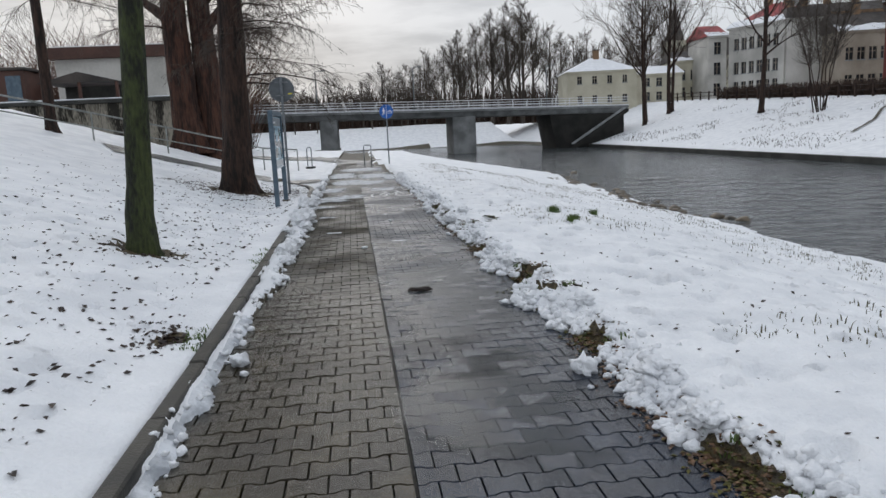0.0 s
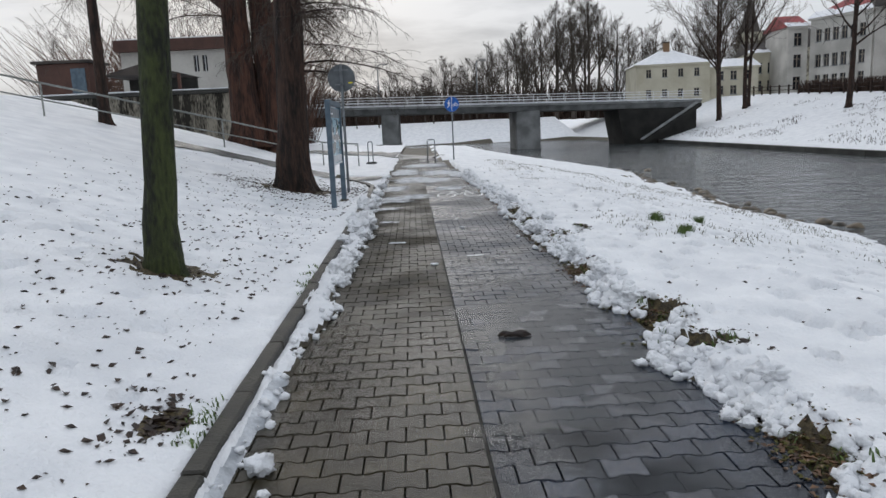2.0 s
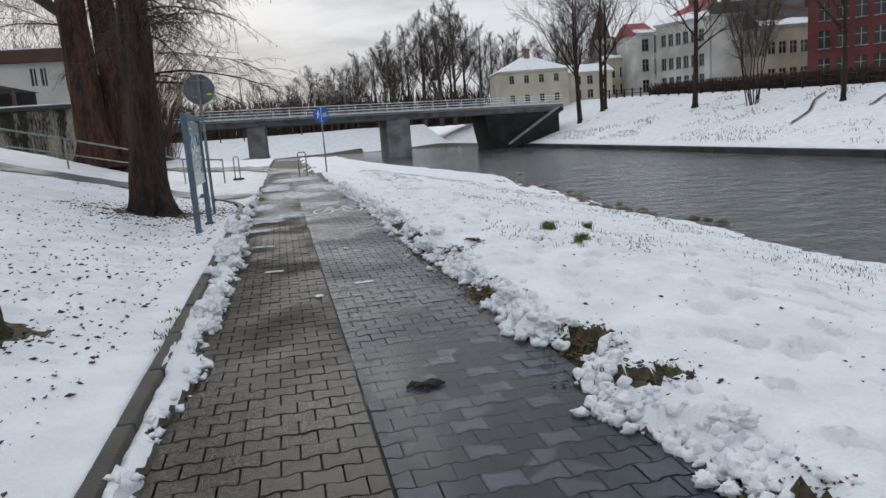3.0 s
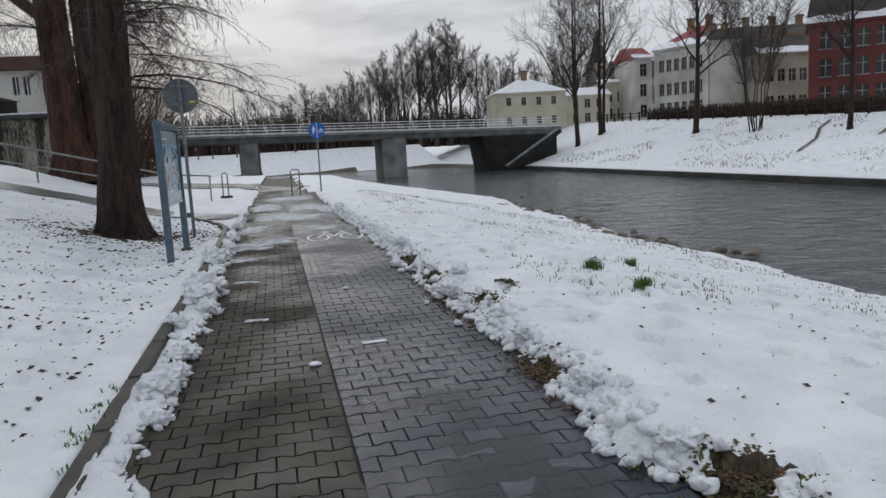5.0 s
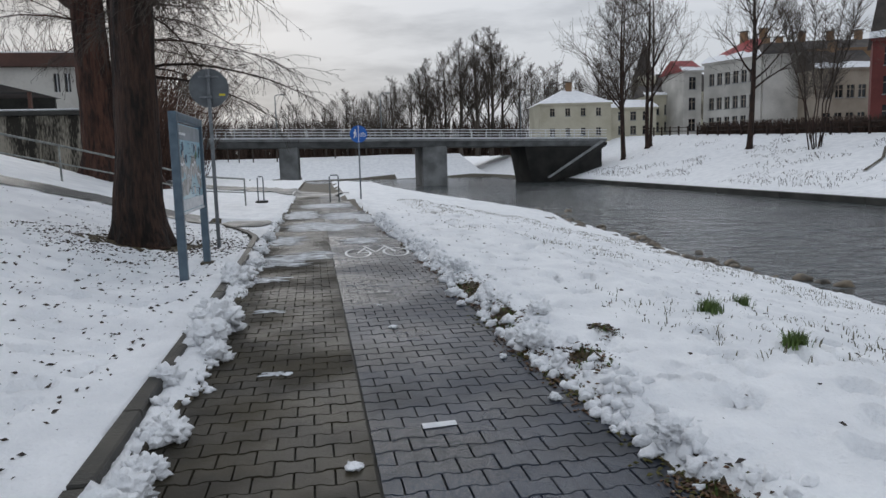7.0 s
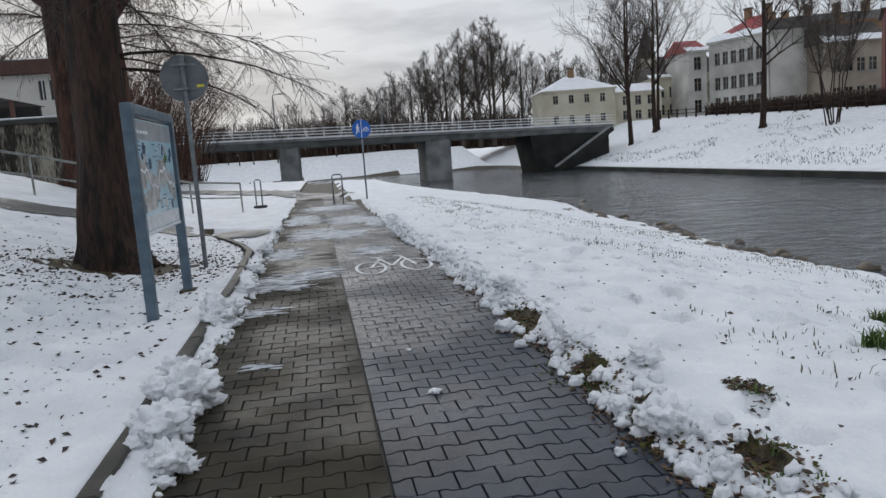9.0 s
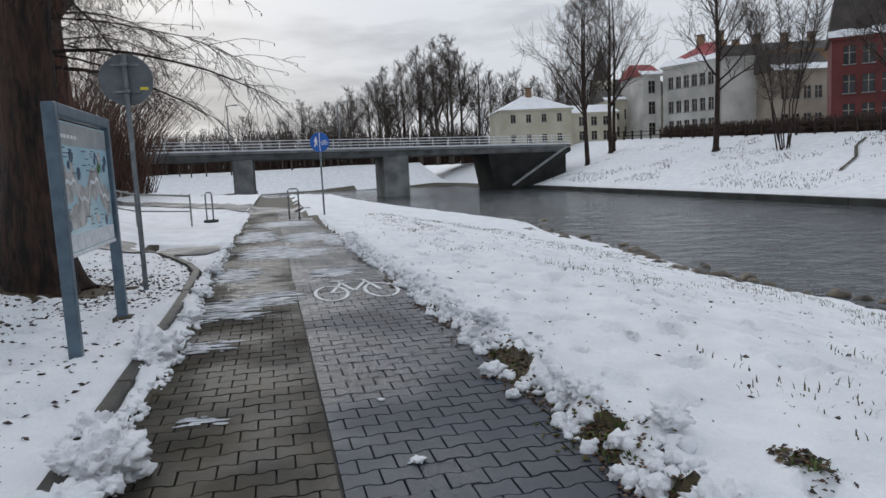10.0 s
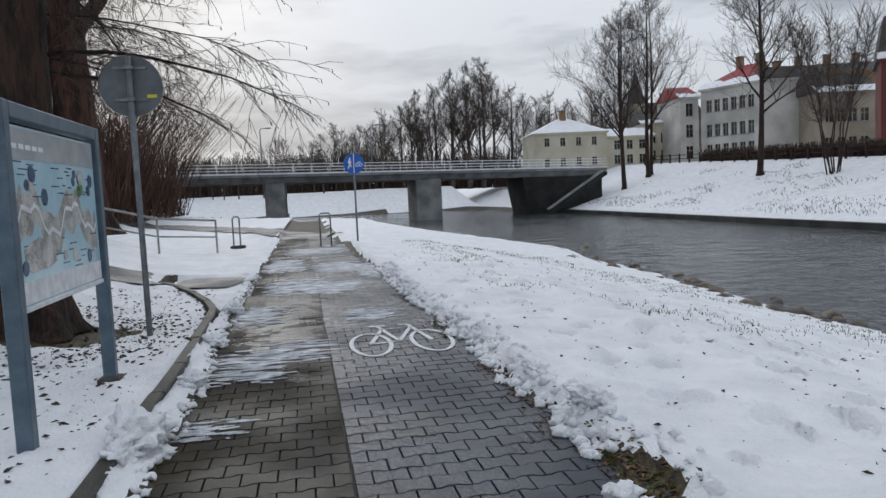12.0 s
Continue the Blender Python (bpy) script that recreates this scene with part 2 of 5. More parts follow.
def part(name, bm, m, parent, label=""):
    me = bpy.data.meshes.new(name)
    bm.to_mesh(me)
    bm.free()
    me.materials.append(m)
    ob = new(name, me)
    ob.parent = parent
    if label:
        ob["label"] = label
    return ob


def empty(name, x, y, z, label, category, group="", kind="", rz=0):
    ob = new(name)
    ob.matrix_world = pose(x, y, z, 0, 0, rz)
    return tagged(ob, label, category, group, kind)


def bm_box(bm, x0, x1, y0, y1, z0, z1, bevel=0.0):
    r = bmesh.ops.create_cube(bm, size=1)
    for v in r["verts"]:
        v.co = ((x0 + x1) / 2 + v.co.x * (x1 - x0), (y0 + y1) / 2 + v.co.y * (y1 - y0), (z0 + z1) / 2 + v.co.z * (z1 - z0))
    if bevel:
        es = list({e for v in r["verts"] for e in v.link_edges})
        bmesh.ops.bevel(bm, geom=es, offset=bevel, segments=1, affect="EDGES", profile=0.5)
    return bm


def box_part(name, x0, x1, y0, y1, z0, z1, m, parent, label="", bevel=0.0):
    return part(name, bm_box(bmesh.new(), x0, x1, y0, y1, z0, z1, bevel), m, parent, label)


class Tubes:
    """Collects tapered tubes into one mesh."""
    def __init__(self):
        self.v, self.f = [], []

    def add(self, pts, radii, sides=5, cap=True):
        pts = [Vector(p) for p in pts]
        base = len(self.v)
        n = len(pts)
        for i, p in enumerate(pts):
            d = (pts[min(i + 1, n - 1)] - pts[max(i - 1, 0)]).normalized()
            u = d.cross(Vector((0.0, 0.0, 1.0)) if abs(d.z) < 0.9 else Vector((1.0, 0.0, 0.0))).normalized()
            w = d.cross(u)
            for k in range(sides):
                a = 2 * math.pi * k / sides
                self.v.append(p + (u * math.cos(a) + w * math.sin(a)) * radii[i])
        for i in range(n - 1):
            for k in range(sides):
                a, b = base + i * sides + k, base + i * sides + (k + 1) % sides
                self.f.append((a, b, b + sides, a + sides))
        if cap:
            self.f.append(tuple(base + k for k in range(sides))[::-1])
            self.f.append(tuple(base + (n - 1) * sides + k for k in range(sides)))

    def out(self, name, m, parent=None, label="", smooth=True):
        return mesh_object(name, self.v, self.f, m, parent, label, smooth)


def tube_part(name, pts, radius, m, parent, label="", sides=10):
    t = Tubes()
    t.add(pts, [radius] * len(pts), sides)
    return t.out(name, m, parent, label)


def fbm(x, y, s, seed=0.0, octaves=4):
    return noise.fractal(Vector((x * s + seed, y * s - seed, seed * 0.37)), 1.0, 2.0, octaves)


def smooth01(t):
    t = max(0.0, min(1.0, t))
    return t * t * (3 - 2 * t)


# ---- the lie of the land ----
WATER_Z = -1.8
SEAM = -0.42
EDGE = ((-5, 1.15), (3, 1.14), (4.1, 0.98), (4.95, 1.25), (5.7, 1.0), (6.5, 0.86), (7.3, 1.17), (8.0, 0.9), (9.4, 1.08), (10.4, 0.94), (12, 0.88), (14, 0.92), (17.5, 0.9), (22.5, 0.76), (27.5, 0.66), (33, 0.45), (38, 0.1))
KERB_LINE = ((-1.67, -4.0), (-1.70, 5.0), (-1.79, 14.0), (-1.83, 18.0), (-1.90, 20.4), (-1.95, 21.3), (-2.15, 22.2), (-2.5, 23.3), (-2.9, 24.3), (-3.3, 25.1))


def edge_x(y):
    v = np.interp(y, [e[0] for e in EDGE], [e[1] for e in EDGE])
    return float(v) + 0.10 * fbm(0.3, y, 1.7, 3.1) + 0.05 * fbm(0.9, y, 6.0, 5.1)


def slush_x(y):
    """Right border of the snow swept against the kerb."""
    amount = 0.09 + 0.06 * smooth01((y - 6) / 3)
    return -1.82 + amount + 0.10 * fbm(4.3, y, 1.3, 7.7) + 0.05 * fbm(1.3, y, 5.0, 2.2)


def kerb_x(y):
    return float(np.interp(y, [k[1] for k in KERB_LINE], [k[0] for k in KERB_LINE]))


def kerb_shift(y):
    """How far the kerb stands from the line x = -1.9."""
    return kerb_x(min(y, 20.4)) + 1.9


def shore_x(y):
    x = np.interp(y, [-30, 25, 42, 48, 54, 58, 64, 72, 90, 130], [10.7, 10.7, 11.6, 12.5, 10.7, 6.0, 1.0, -5.0, -16.0, -45.0])
    return float(x) + 0.35 * fbm(2.0, y, 0.25, 9.0)


def hill_z(x, y):
    d = -1.97 - x
    if d <= 0:
        return 0.1
    d0 = float(np.interp(y, [-5, 8, 14, 20, 28, 33, 40, 46], [0.1, 0.2, 0.9, 1.6, 1.5, 2.4, 6.5, 10.0]))
    s = d - d0
    s = 0.5 * (s + math.sqrt(s * s + 0.25))
    return 0.075 + min(0.3 * s, 3.2) * 1.0


def far_bank_z(x, y):
    top = 2.6 + 0.03 * (min(max(y, 20), 120) - 59)
    return min(top, -1.45 + (x - 31.0) * (top + 1.45) / 19.0)


def back_line(x):
    return 128 + 0.25 * (28 - x) * (1 if x < 28 else 0.3)


def ground_z(x, y):
    """Height of the bare ground or riverbed."""
    if x > 31.0 or (x > 29 and y > 96):
        return max(far_bank_z(x, y), -1.45)
    if y > back_line(x):
        return -1.7 + 4.2 * smooth01((y - back_line(x)) / 16)
    sx = shore_x(y)
    if x > sx + 1.5:
        return -3.0
    if x < -1.84:
        z = hill_z(x, y)
        return z - 0.0
    bank0 = 3.0
    if sx <= bank0 + 1:
        t = smooth01((x - (sx - 5)) / 6.5)
        return 0.04 - 2.6 * t
    if x < bank0:
        return 0.02 - 0.07 * smooth01((x - 1) / 2)
    return -0.05 - 1.75 * (x - bank0) / (sx - bank0)


DENTS = []
for i in range(760):
    if i < 480:
        DENTS.append((random.uniform(1.5, 7.5), random.uniform(2, 26), random.uniform(0.045, 0.13), random.uniform(0.04, 0.09)))
    else:
        DENTS.append((random.uniform(-5.5, -2.2), random.uniform(3, 19), random.uniform(0.035, 0.10), random.uniform(0.025, 0.06)))
DENT_GRID = {}
for dx, dy, dr, dd in DENTS:
    for i in range(int(math.floor((dx - 0.4) * 2)), int(math.floor((dx + 0.4) * 2)) + 1):
        for j in range(int(math.floor((dy - 0.4) * 2)), int(math.floor((dy + 0.4) * 2)) + 1):
            DENT_GRID.setdefault((i, j), []).append((dx, dy, dr, dd))


BARE = ((1.12, 5.05, 0.22, 0.30), (1.25, 7.45, 0.22, 0.35), (1.12, 2.9, 0.2, 0.4), (1.0, 9.35, 0.16, 0.3), (0.98, 13.0, 0.16, 0.35), (1.18, 11.45, 0.16, 0.3), (0.97, 14.7, 0.15, 0.6), (0.95, 12.2, 0.1, 0.3), (1.7, 12.4, 0.09, 0.14), (1.28, 6.6, 0.3, 0.26), (-3.08, 8.72, 0.58, 0.5), (-3.72, 19.8, 1.45, 1.1), (-2.02, 5.5, 0.16, 0.3))


def bare_spot(x, y):
    for bx, by, rx, ry in BARE:
        q = ((x - bx) / rx) ** 2 + ((y - by) / ry) ** 2
        if q * 2.2 + 0.9 * fbm(x, y, 5, 1.7) < 1:
            return True
    return False


def surface(x, y):
    """Height and cover (0 snow, 1 earth, 2 slush, 3 leaf litter) of the ground sheet."""
    u = x - kerb_shift(y) if x < 0 and y < 40 else x
    z = ground_z(u, y)
    if y > 60 or y < -3 or x > 12 or x < -14:
        return z + 0.12 * fbm(x, y, 0.12, 2.0) * (0 if z < -2.5 else 1), 0 if z > WATER_Z - 0.3 else 1
    if -1.84 <= u < 1.0 and y < 40:
        sl = slush_x(y)
        if u < sl:
            h = 0.022 + 0.05 * smooth01((sl - u) / 0.1) * (0.6 + 0.9 * abs(fbm(x, y, 4.0, 4.4))) + 0.03 * abs(fbm(x, y, 14, 8.1))
            return h, 0 if y > 6.5 else 2
    ex = edge_x(y)
    if -1.94 < u < -1.86 and y < 20.5:
        return 0.03, 0
    if u >= -1.84 and x < ex:
        return -0.045, 1 if x < 0.98 else 3
    if u < -1.84:
        if y < 26 and kerb_x(y) - 0.07 < x < -1.84 and y >= 20.4:
            if x > kerb_x(y) + 0.07:
                return 0.03 + 0.04 * abs(fbm(x, y, 3, 4)), 0
            return -0.02, 1
        if bare_spot(x, y):
            return z - 0.02 + 0.015 * fbm(x, y, 12, 3), 3
        h = z + 0.04 * fbm(x, y, 0.9, 1.0) + 0.022 * fbm(x, y, 4.5, 2.0) + 0.009 * fbm(x, y, 13, 4.0)
    else:
        if bare_spot(x, y):
            return z + 0.012 + 0.02 * fbm(x, y, 12, 3), 3
        q = smooth01((x - ex) / 0.16)
        lump = abs(fbm(x, y, 3.2, 6.6)) * 0.11 * (1 - smooth01((x - ex) / 0.9)) + 0.05 * abs(fbm(x, y, 9.0, 1.6)) * (1 - smooth01((x - ex) / 0.6))
        h = z + q * (0.05 + lump + 0.035 * fbm(x, y, 1.1, 1.0) + 0.030 * fbm(x, y, 5, 2.0) + 0.011 * fbm(x, y, 13, 4.0)) - (1 - q) * 0.02
    for dx, dy, dr, dd in DENT_GRID.get((int(math.floor(x * 2)), int(math.floor(y * 2))), ()):
        r2 = ((x - dx) / dr) ** 2 + ((y - dy) / (dr * 1.3)) ** 2
        if r2 < 4:
            q = math.sqrt(r2) + 0.35 * fbm(x, y, 9, 3.3)
            h -= 1.5 * dd * smooth01((1.35 - q) / 0.75) - 0.25 * dd * math.exp(-((q - 1.5) / 0.3) ** 2)
    return h, 0


def axis(stops):
    vals = [stops[0][0]]
    for (a, _), (b, step) in zip(stops, stops[1:]):
        n = max(1, round((b - a) / step))
        vals += [a + (b - a) * (i + 1) / n for i in range(n)]
    return vals


def build_ground():
    xs = axis(((-3000, 0), (-200, 700), (-40, 20), (-14, 1.0), (-6, 0.16), (-2.4, 0.05), (-1.3, 0.035), (0.6, 0.25), (2.2, 0.035), (5, 0.035), (8, 0.07), (11, 0.14), (14, 0.5), (30, 4), (30.99, 0.99), (31.01, 0.02), (52, 1.5), (100, 8), (300, 50), (3000, 900)))
    ys = axis(((-400, 0), (-20, 60), (0, 1.5), (2, 0.12), (9, 0.035), (17, 0.042), (26, 0.07), (40, 0.3), (60, 1.0), (96, 2), (160, 4), (400, 40), (4000, 900)))
    nx, ny = len(xs), len(ys)
    verts, cover = [], []
    for y in ys:
        for x in xs:
            z, c = surface(x, y)
            verts.append((x, y, z))
            cover.append(c)
    faces, index = [], []
    for j in range(ny - 1):
        for i in range(nx - 1):
            a = j * nx + i
            faces.append((a, a + 1, a + nx + 1, a + nx))
            index.append(max(cover[a], cover[a + 1], cover[a + nx + 1], cover[a + nx]) if 1 in (cover[a], cover[a + 1], cover[a + nx], cover[a + nx + 1]) else cover[a])
    ob = mesh_object("ground", verts, faces, [M_SNOW, M_DIRT, M_SLUSH, M_LITTER], smooth=True, index=index)
    tagged(ob, "snow-covered river bank and slope with bare earthy patches", "ground", kind="structure")


build_ground()


def build_water():
    ob = mesh_object("water", [(-300, -300, WATER_Z), (60, -300, WATER_Z), (60, 170, WATER_Z), (-300, 170, WATER_Z)], [(0, 1, 2, 3)], M_WATER)
    tagged(ob, "dark grey rippled river water reflecting the sky", "river", kind="structure")


build_water()


def ribbon(name, pts, width, m, label, lift=0.02, category="path"):
    """A strip of paving laid on the ground along a line."""
    line = [Vector((*p, 0)) for p in pts]
    dense = []
    for a, b in zip(line, line[1:]):
        n = max(2, int((b - a).length / 0.35))
        dense += [a.lerp(b, i / n) for i in range(n)]
    dense.append(line[-1])
    verts, faces = [], []
    k = 7
    for i, p in enumerate(dense):
        d = (dense[min(i + 2, len(dense) - 1)] - dense[max(i - 2, 0)]).normalized()
        s = Vector((d.y, -d.x, 0))
        for j in range(k):
            q = p + s * width * ((j / (k - 1)) - 0.5) * (1 + 0.05 * fbm(p.x, p.y, 1.0, j))
            verts.append((q.x, q.y, surface(q.x, q.y)[0] + lift + 0.02))
    for i in range(len(dense) - 1):
        for j in range(k - 1):
            a = i * k + j
            faces.append((a, a + 1, a + k + 1, a + k))
    ob = mesh_object(name, verts, faces, m, smooth=True)
    return tagged(ob, label, category, kind="structure")


ribbon("side_path", [(-1.85, 24.8), (-3.0, 25.2), (-5.2, 25.3), (-7.5, 24.4), (-8.3, 23.9)], 1.5, M_ASPH, "wet asphalt side path climbing the snowy slope", 0.005)
ribbon("far_path", [(-0.5, 38.8), (-1.6, 43), (-5.0, 50), (-9.0, 58), (-14, 68), (-22, 80)], 2.4, M_ASPH, "wet grey path leading under the road bridge", 0.02)


# ---- kerb ----
def build_kerb():
    kerb = empty("kerb", -1.9, 0, 0, "low weathered concrete kerb along the brick path", "kerb", kind="structure")
    pts = [Vector((*p, 0)) for p in KERB_LINE]
    dense = []
    for a, b in zip(pts, pts[1:]):
        n = max(1, round((b - a).length / 1.0))
        dense += [a.lerp(b, i / n) for i in range(n)]
    dense.append(pts[-1])
    for a, b in zip(dense, dense[1:]):
        ln = (b - a).length - 0.012
        bm = bm_box(bmesh.new(), -0.056, 0.056, 0, ln, -0.12, 0.115 + random.uniform(-0.006, 0.006), 0.012)
        o = part("kerb_stone", bm, M_KERB, kerb)
        ang = math.degrees(math.atan2(-(b - a).x, (b - a).y))
        o.matrix_local = pose(a.x + 1.9 + random.uniform(-0.006, 0.006), a.y, 0, 0, 0, ang)


build_kerb()


# ---- bridge ----
def bridge_y(x):
    return 92.5 + 0.12 * x


def bridge_top(x):
    return 4.15 - 0.016 * x


def build_bridge():
    br = empty("road_bridge", 0, 95, 3, "grey concrete road bridge with white railings", "bridge")
    inv = Matrix.Translation((0, -95, -3))
    verts, faces = [], []
    xs = [-70, -45, -30, -15, 0, 15, 27, 36.6]
    prof = ((0, 0.0), (0, -0.28), (0.35, -0.32), (0.7, -0.95), (8.3, -0.95), (8.65, -0.32), (9, -0.28), (9, 0.0))
    for x in xs:
        for dy, dz in prof:
            verts.append(inv @ Vector((x, bridge_y(x) + dy, bridge_top(x) + dz)))
    k = len(prof)
    for i in range(len(xs) - 1):
        for j in range(k):
            a, b = i * k + j, i * k + (j + 1) % k
            faces.append((a, b, b + k, a + k))
    mesh_object("deck", verts, faces, M_CONC, br)
    verts2 = []
    faces2 = []
    for x in xs:
        for dy, dz in ((-0.06, 0.004), (0.7, 0.004), (0.7, 0.12), (-0.06, 0.12)):
            verts2.append(inv @ Vector((x, bridge_y(x) + dy, bridge_top(x) + dz)))
    for i in range(len(xs) - 1):
        for j in range(4):
            a, b = i * 4 + j, i * 4 + (j + 1) % 4
            faces2.append((a, b, b + 4, a + 4))
    mesh_object("snowy_cornice", verts2, faces2, M_SNOW, br, "snow-topped deck edge")
    for x0, x1 in ((-5.3, -3.1), (11.8, 14.9)):
        zt = bridge_top(x0) - 0.93
        y0 = bridge_y(x0)
        box_part("pier", x0, x1, y0 + 0.8 - 95, y0 + 8 - 95, WATER_Z - 1.2 - 3, zt - 3, M_CONC, br, bevel=0.12)
    for side in (0.15, 8.85):
        for h in (0.45, 0.8, 1.12):
            t = Tubes()
            t.add([inv @ Vector((x, bridge_y(x) + side, bridge_top(x) + h)) for x in xs], [0.045] * len(xs), 6)
            t.out("rail", M_WHITE, br)
    post = None
    for side in (0.15, 8.85):
        x = -66.0
        while x < 36:
            bm = bm_box(bmesh.new(), -0.04, 0.04, -0.04, 0.04, 0.0, 1.12) if post is None else None
            if post is None:
                post = part("rail_post", bm, M_WHITE, br)
                o = post
            else:
                o = new("rail_post", post.data)
                o.parent = br
            o.location = (x, bridge_y(x) + side - 95, bridge_top(x) - 3)
            x += 2.0
    # abutment and wing on the far bank, both coloured dark for the deck's shade
    ab = empty("bridge_abutment", 30, 96, -2, "damp concrete bridge abutment with sloped wing wall, deck shade in its colour", "abutment", kind="structure")
    verts = [(26.3, 96.0, -3), (36, 97.2, -3), (36, 104, -3), (26.3, 103.6, -3), (25.2, 96.0, 2.75), (36, 97.2, 2.6), (36, 104, 2.6), (25.2, 103.6, 2.75)]
    verts = [(x - 30, y - 96, z + 2) for x, y, z in verts]
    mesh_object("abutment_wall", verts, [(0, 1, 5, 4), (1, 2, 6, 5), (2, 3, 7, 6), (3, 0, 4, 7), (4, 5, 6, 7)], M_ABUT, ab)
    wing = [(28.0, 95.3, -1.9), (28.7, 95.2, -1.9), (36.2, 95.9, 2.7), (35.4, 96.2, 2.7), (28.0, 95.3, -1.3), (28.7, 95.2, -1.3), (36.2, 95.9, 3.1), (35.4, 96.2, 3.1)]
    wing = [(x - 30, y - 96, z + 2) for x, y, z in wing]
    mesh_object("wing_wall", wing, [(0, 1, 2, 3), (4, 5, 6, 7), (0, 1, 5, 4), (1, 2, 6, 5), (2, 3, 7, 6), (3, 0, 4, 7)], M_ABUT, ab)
    cap = [(27.9, 95.1, -1.29), (28.25, 95.05, -1.29), (35.7, 95.75, 3.11), (35.3, 95.8, 3.11)]
    cap = [(x - 30, y - 96, z + 2) for x, y, z in cap] + [(x - 30, y - 96, z + 2.14) for x, y, z in cap]
    mesh_object("wing_coping", cap, [(3, 2, 1, 0), (4, 5, 6, 7), (0, 1, 5, 4), (1, 2, 6, 5), (2, 3, 7, 6), (3, 0, 4, 7)], M_CONC, ab, "pale sloping coping")


build_bridge()


def street_lamp(x, y, z, h):
    lamp = empty("street_lamp", x, y, z, "thin grey street lamp on the bridge", "street lamp", "bridge lamps")
    t = Tubes()
    t.add([(0, 0, 0), (0, 0, h * 0.6), (0, 0, h)], [0.10, 0.08, 0.06], 8)
    t.out("pole", M_STEEL, lamp)
    t = Tubes()
    t.add([(0, 0, h), (0.3, 0, h + 0.15), (0.9, 0, h + 0.18)], [0.05, 0.05, 0.05], 6)
    t.out("arm", M_STEEL, lamp)
    box_part("lamp_head", 0.7, 1.3, -0.12, 0.12, h + 0.1, h + 0.25, M_STEEL, lamp, bevel=0.03)


street_lamp(-5.8, bridge_y(-5.8) + 8.4, bridge_top(-5.8), 5.6)
street_lamp(7.5, bridge_y(7.5) + 8.4, bridge_top(7.5), 6.0)
street_lamp(27, bridge_y(27) + 8.4, bridge_top(27), 6.0)


# ---- embankment wall of the far bank ----
def build_embankment():
    w = empty("embankment_wall", 31, 40, -2, "low mossy concrete embankment wall at the water", "wall", kind="structure")
    y = -60.0
    while y < 94:
        box_part("wall_section", -0.3, 0.12, y - 40, y + 7.96 - 40, -1.2, 0.6, M_CONC_D, w, bevel=0.03)
        y += 8.0


build_embankment()


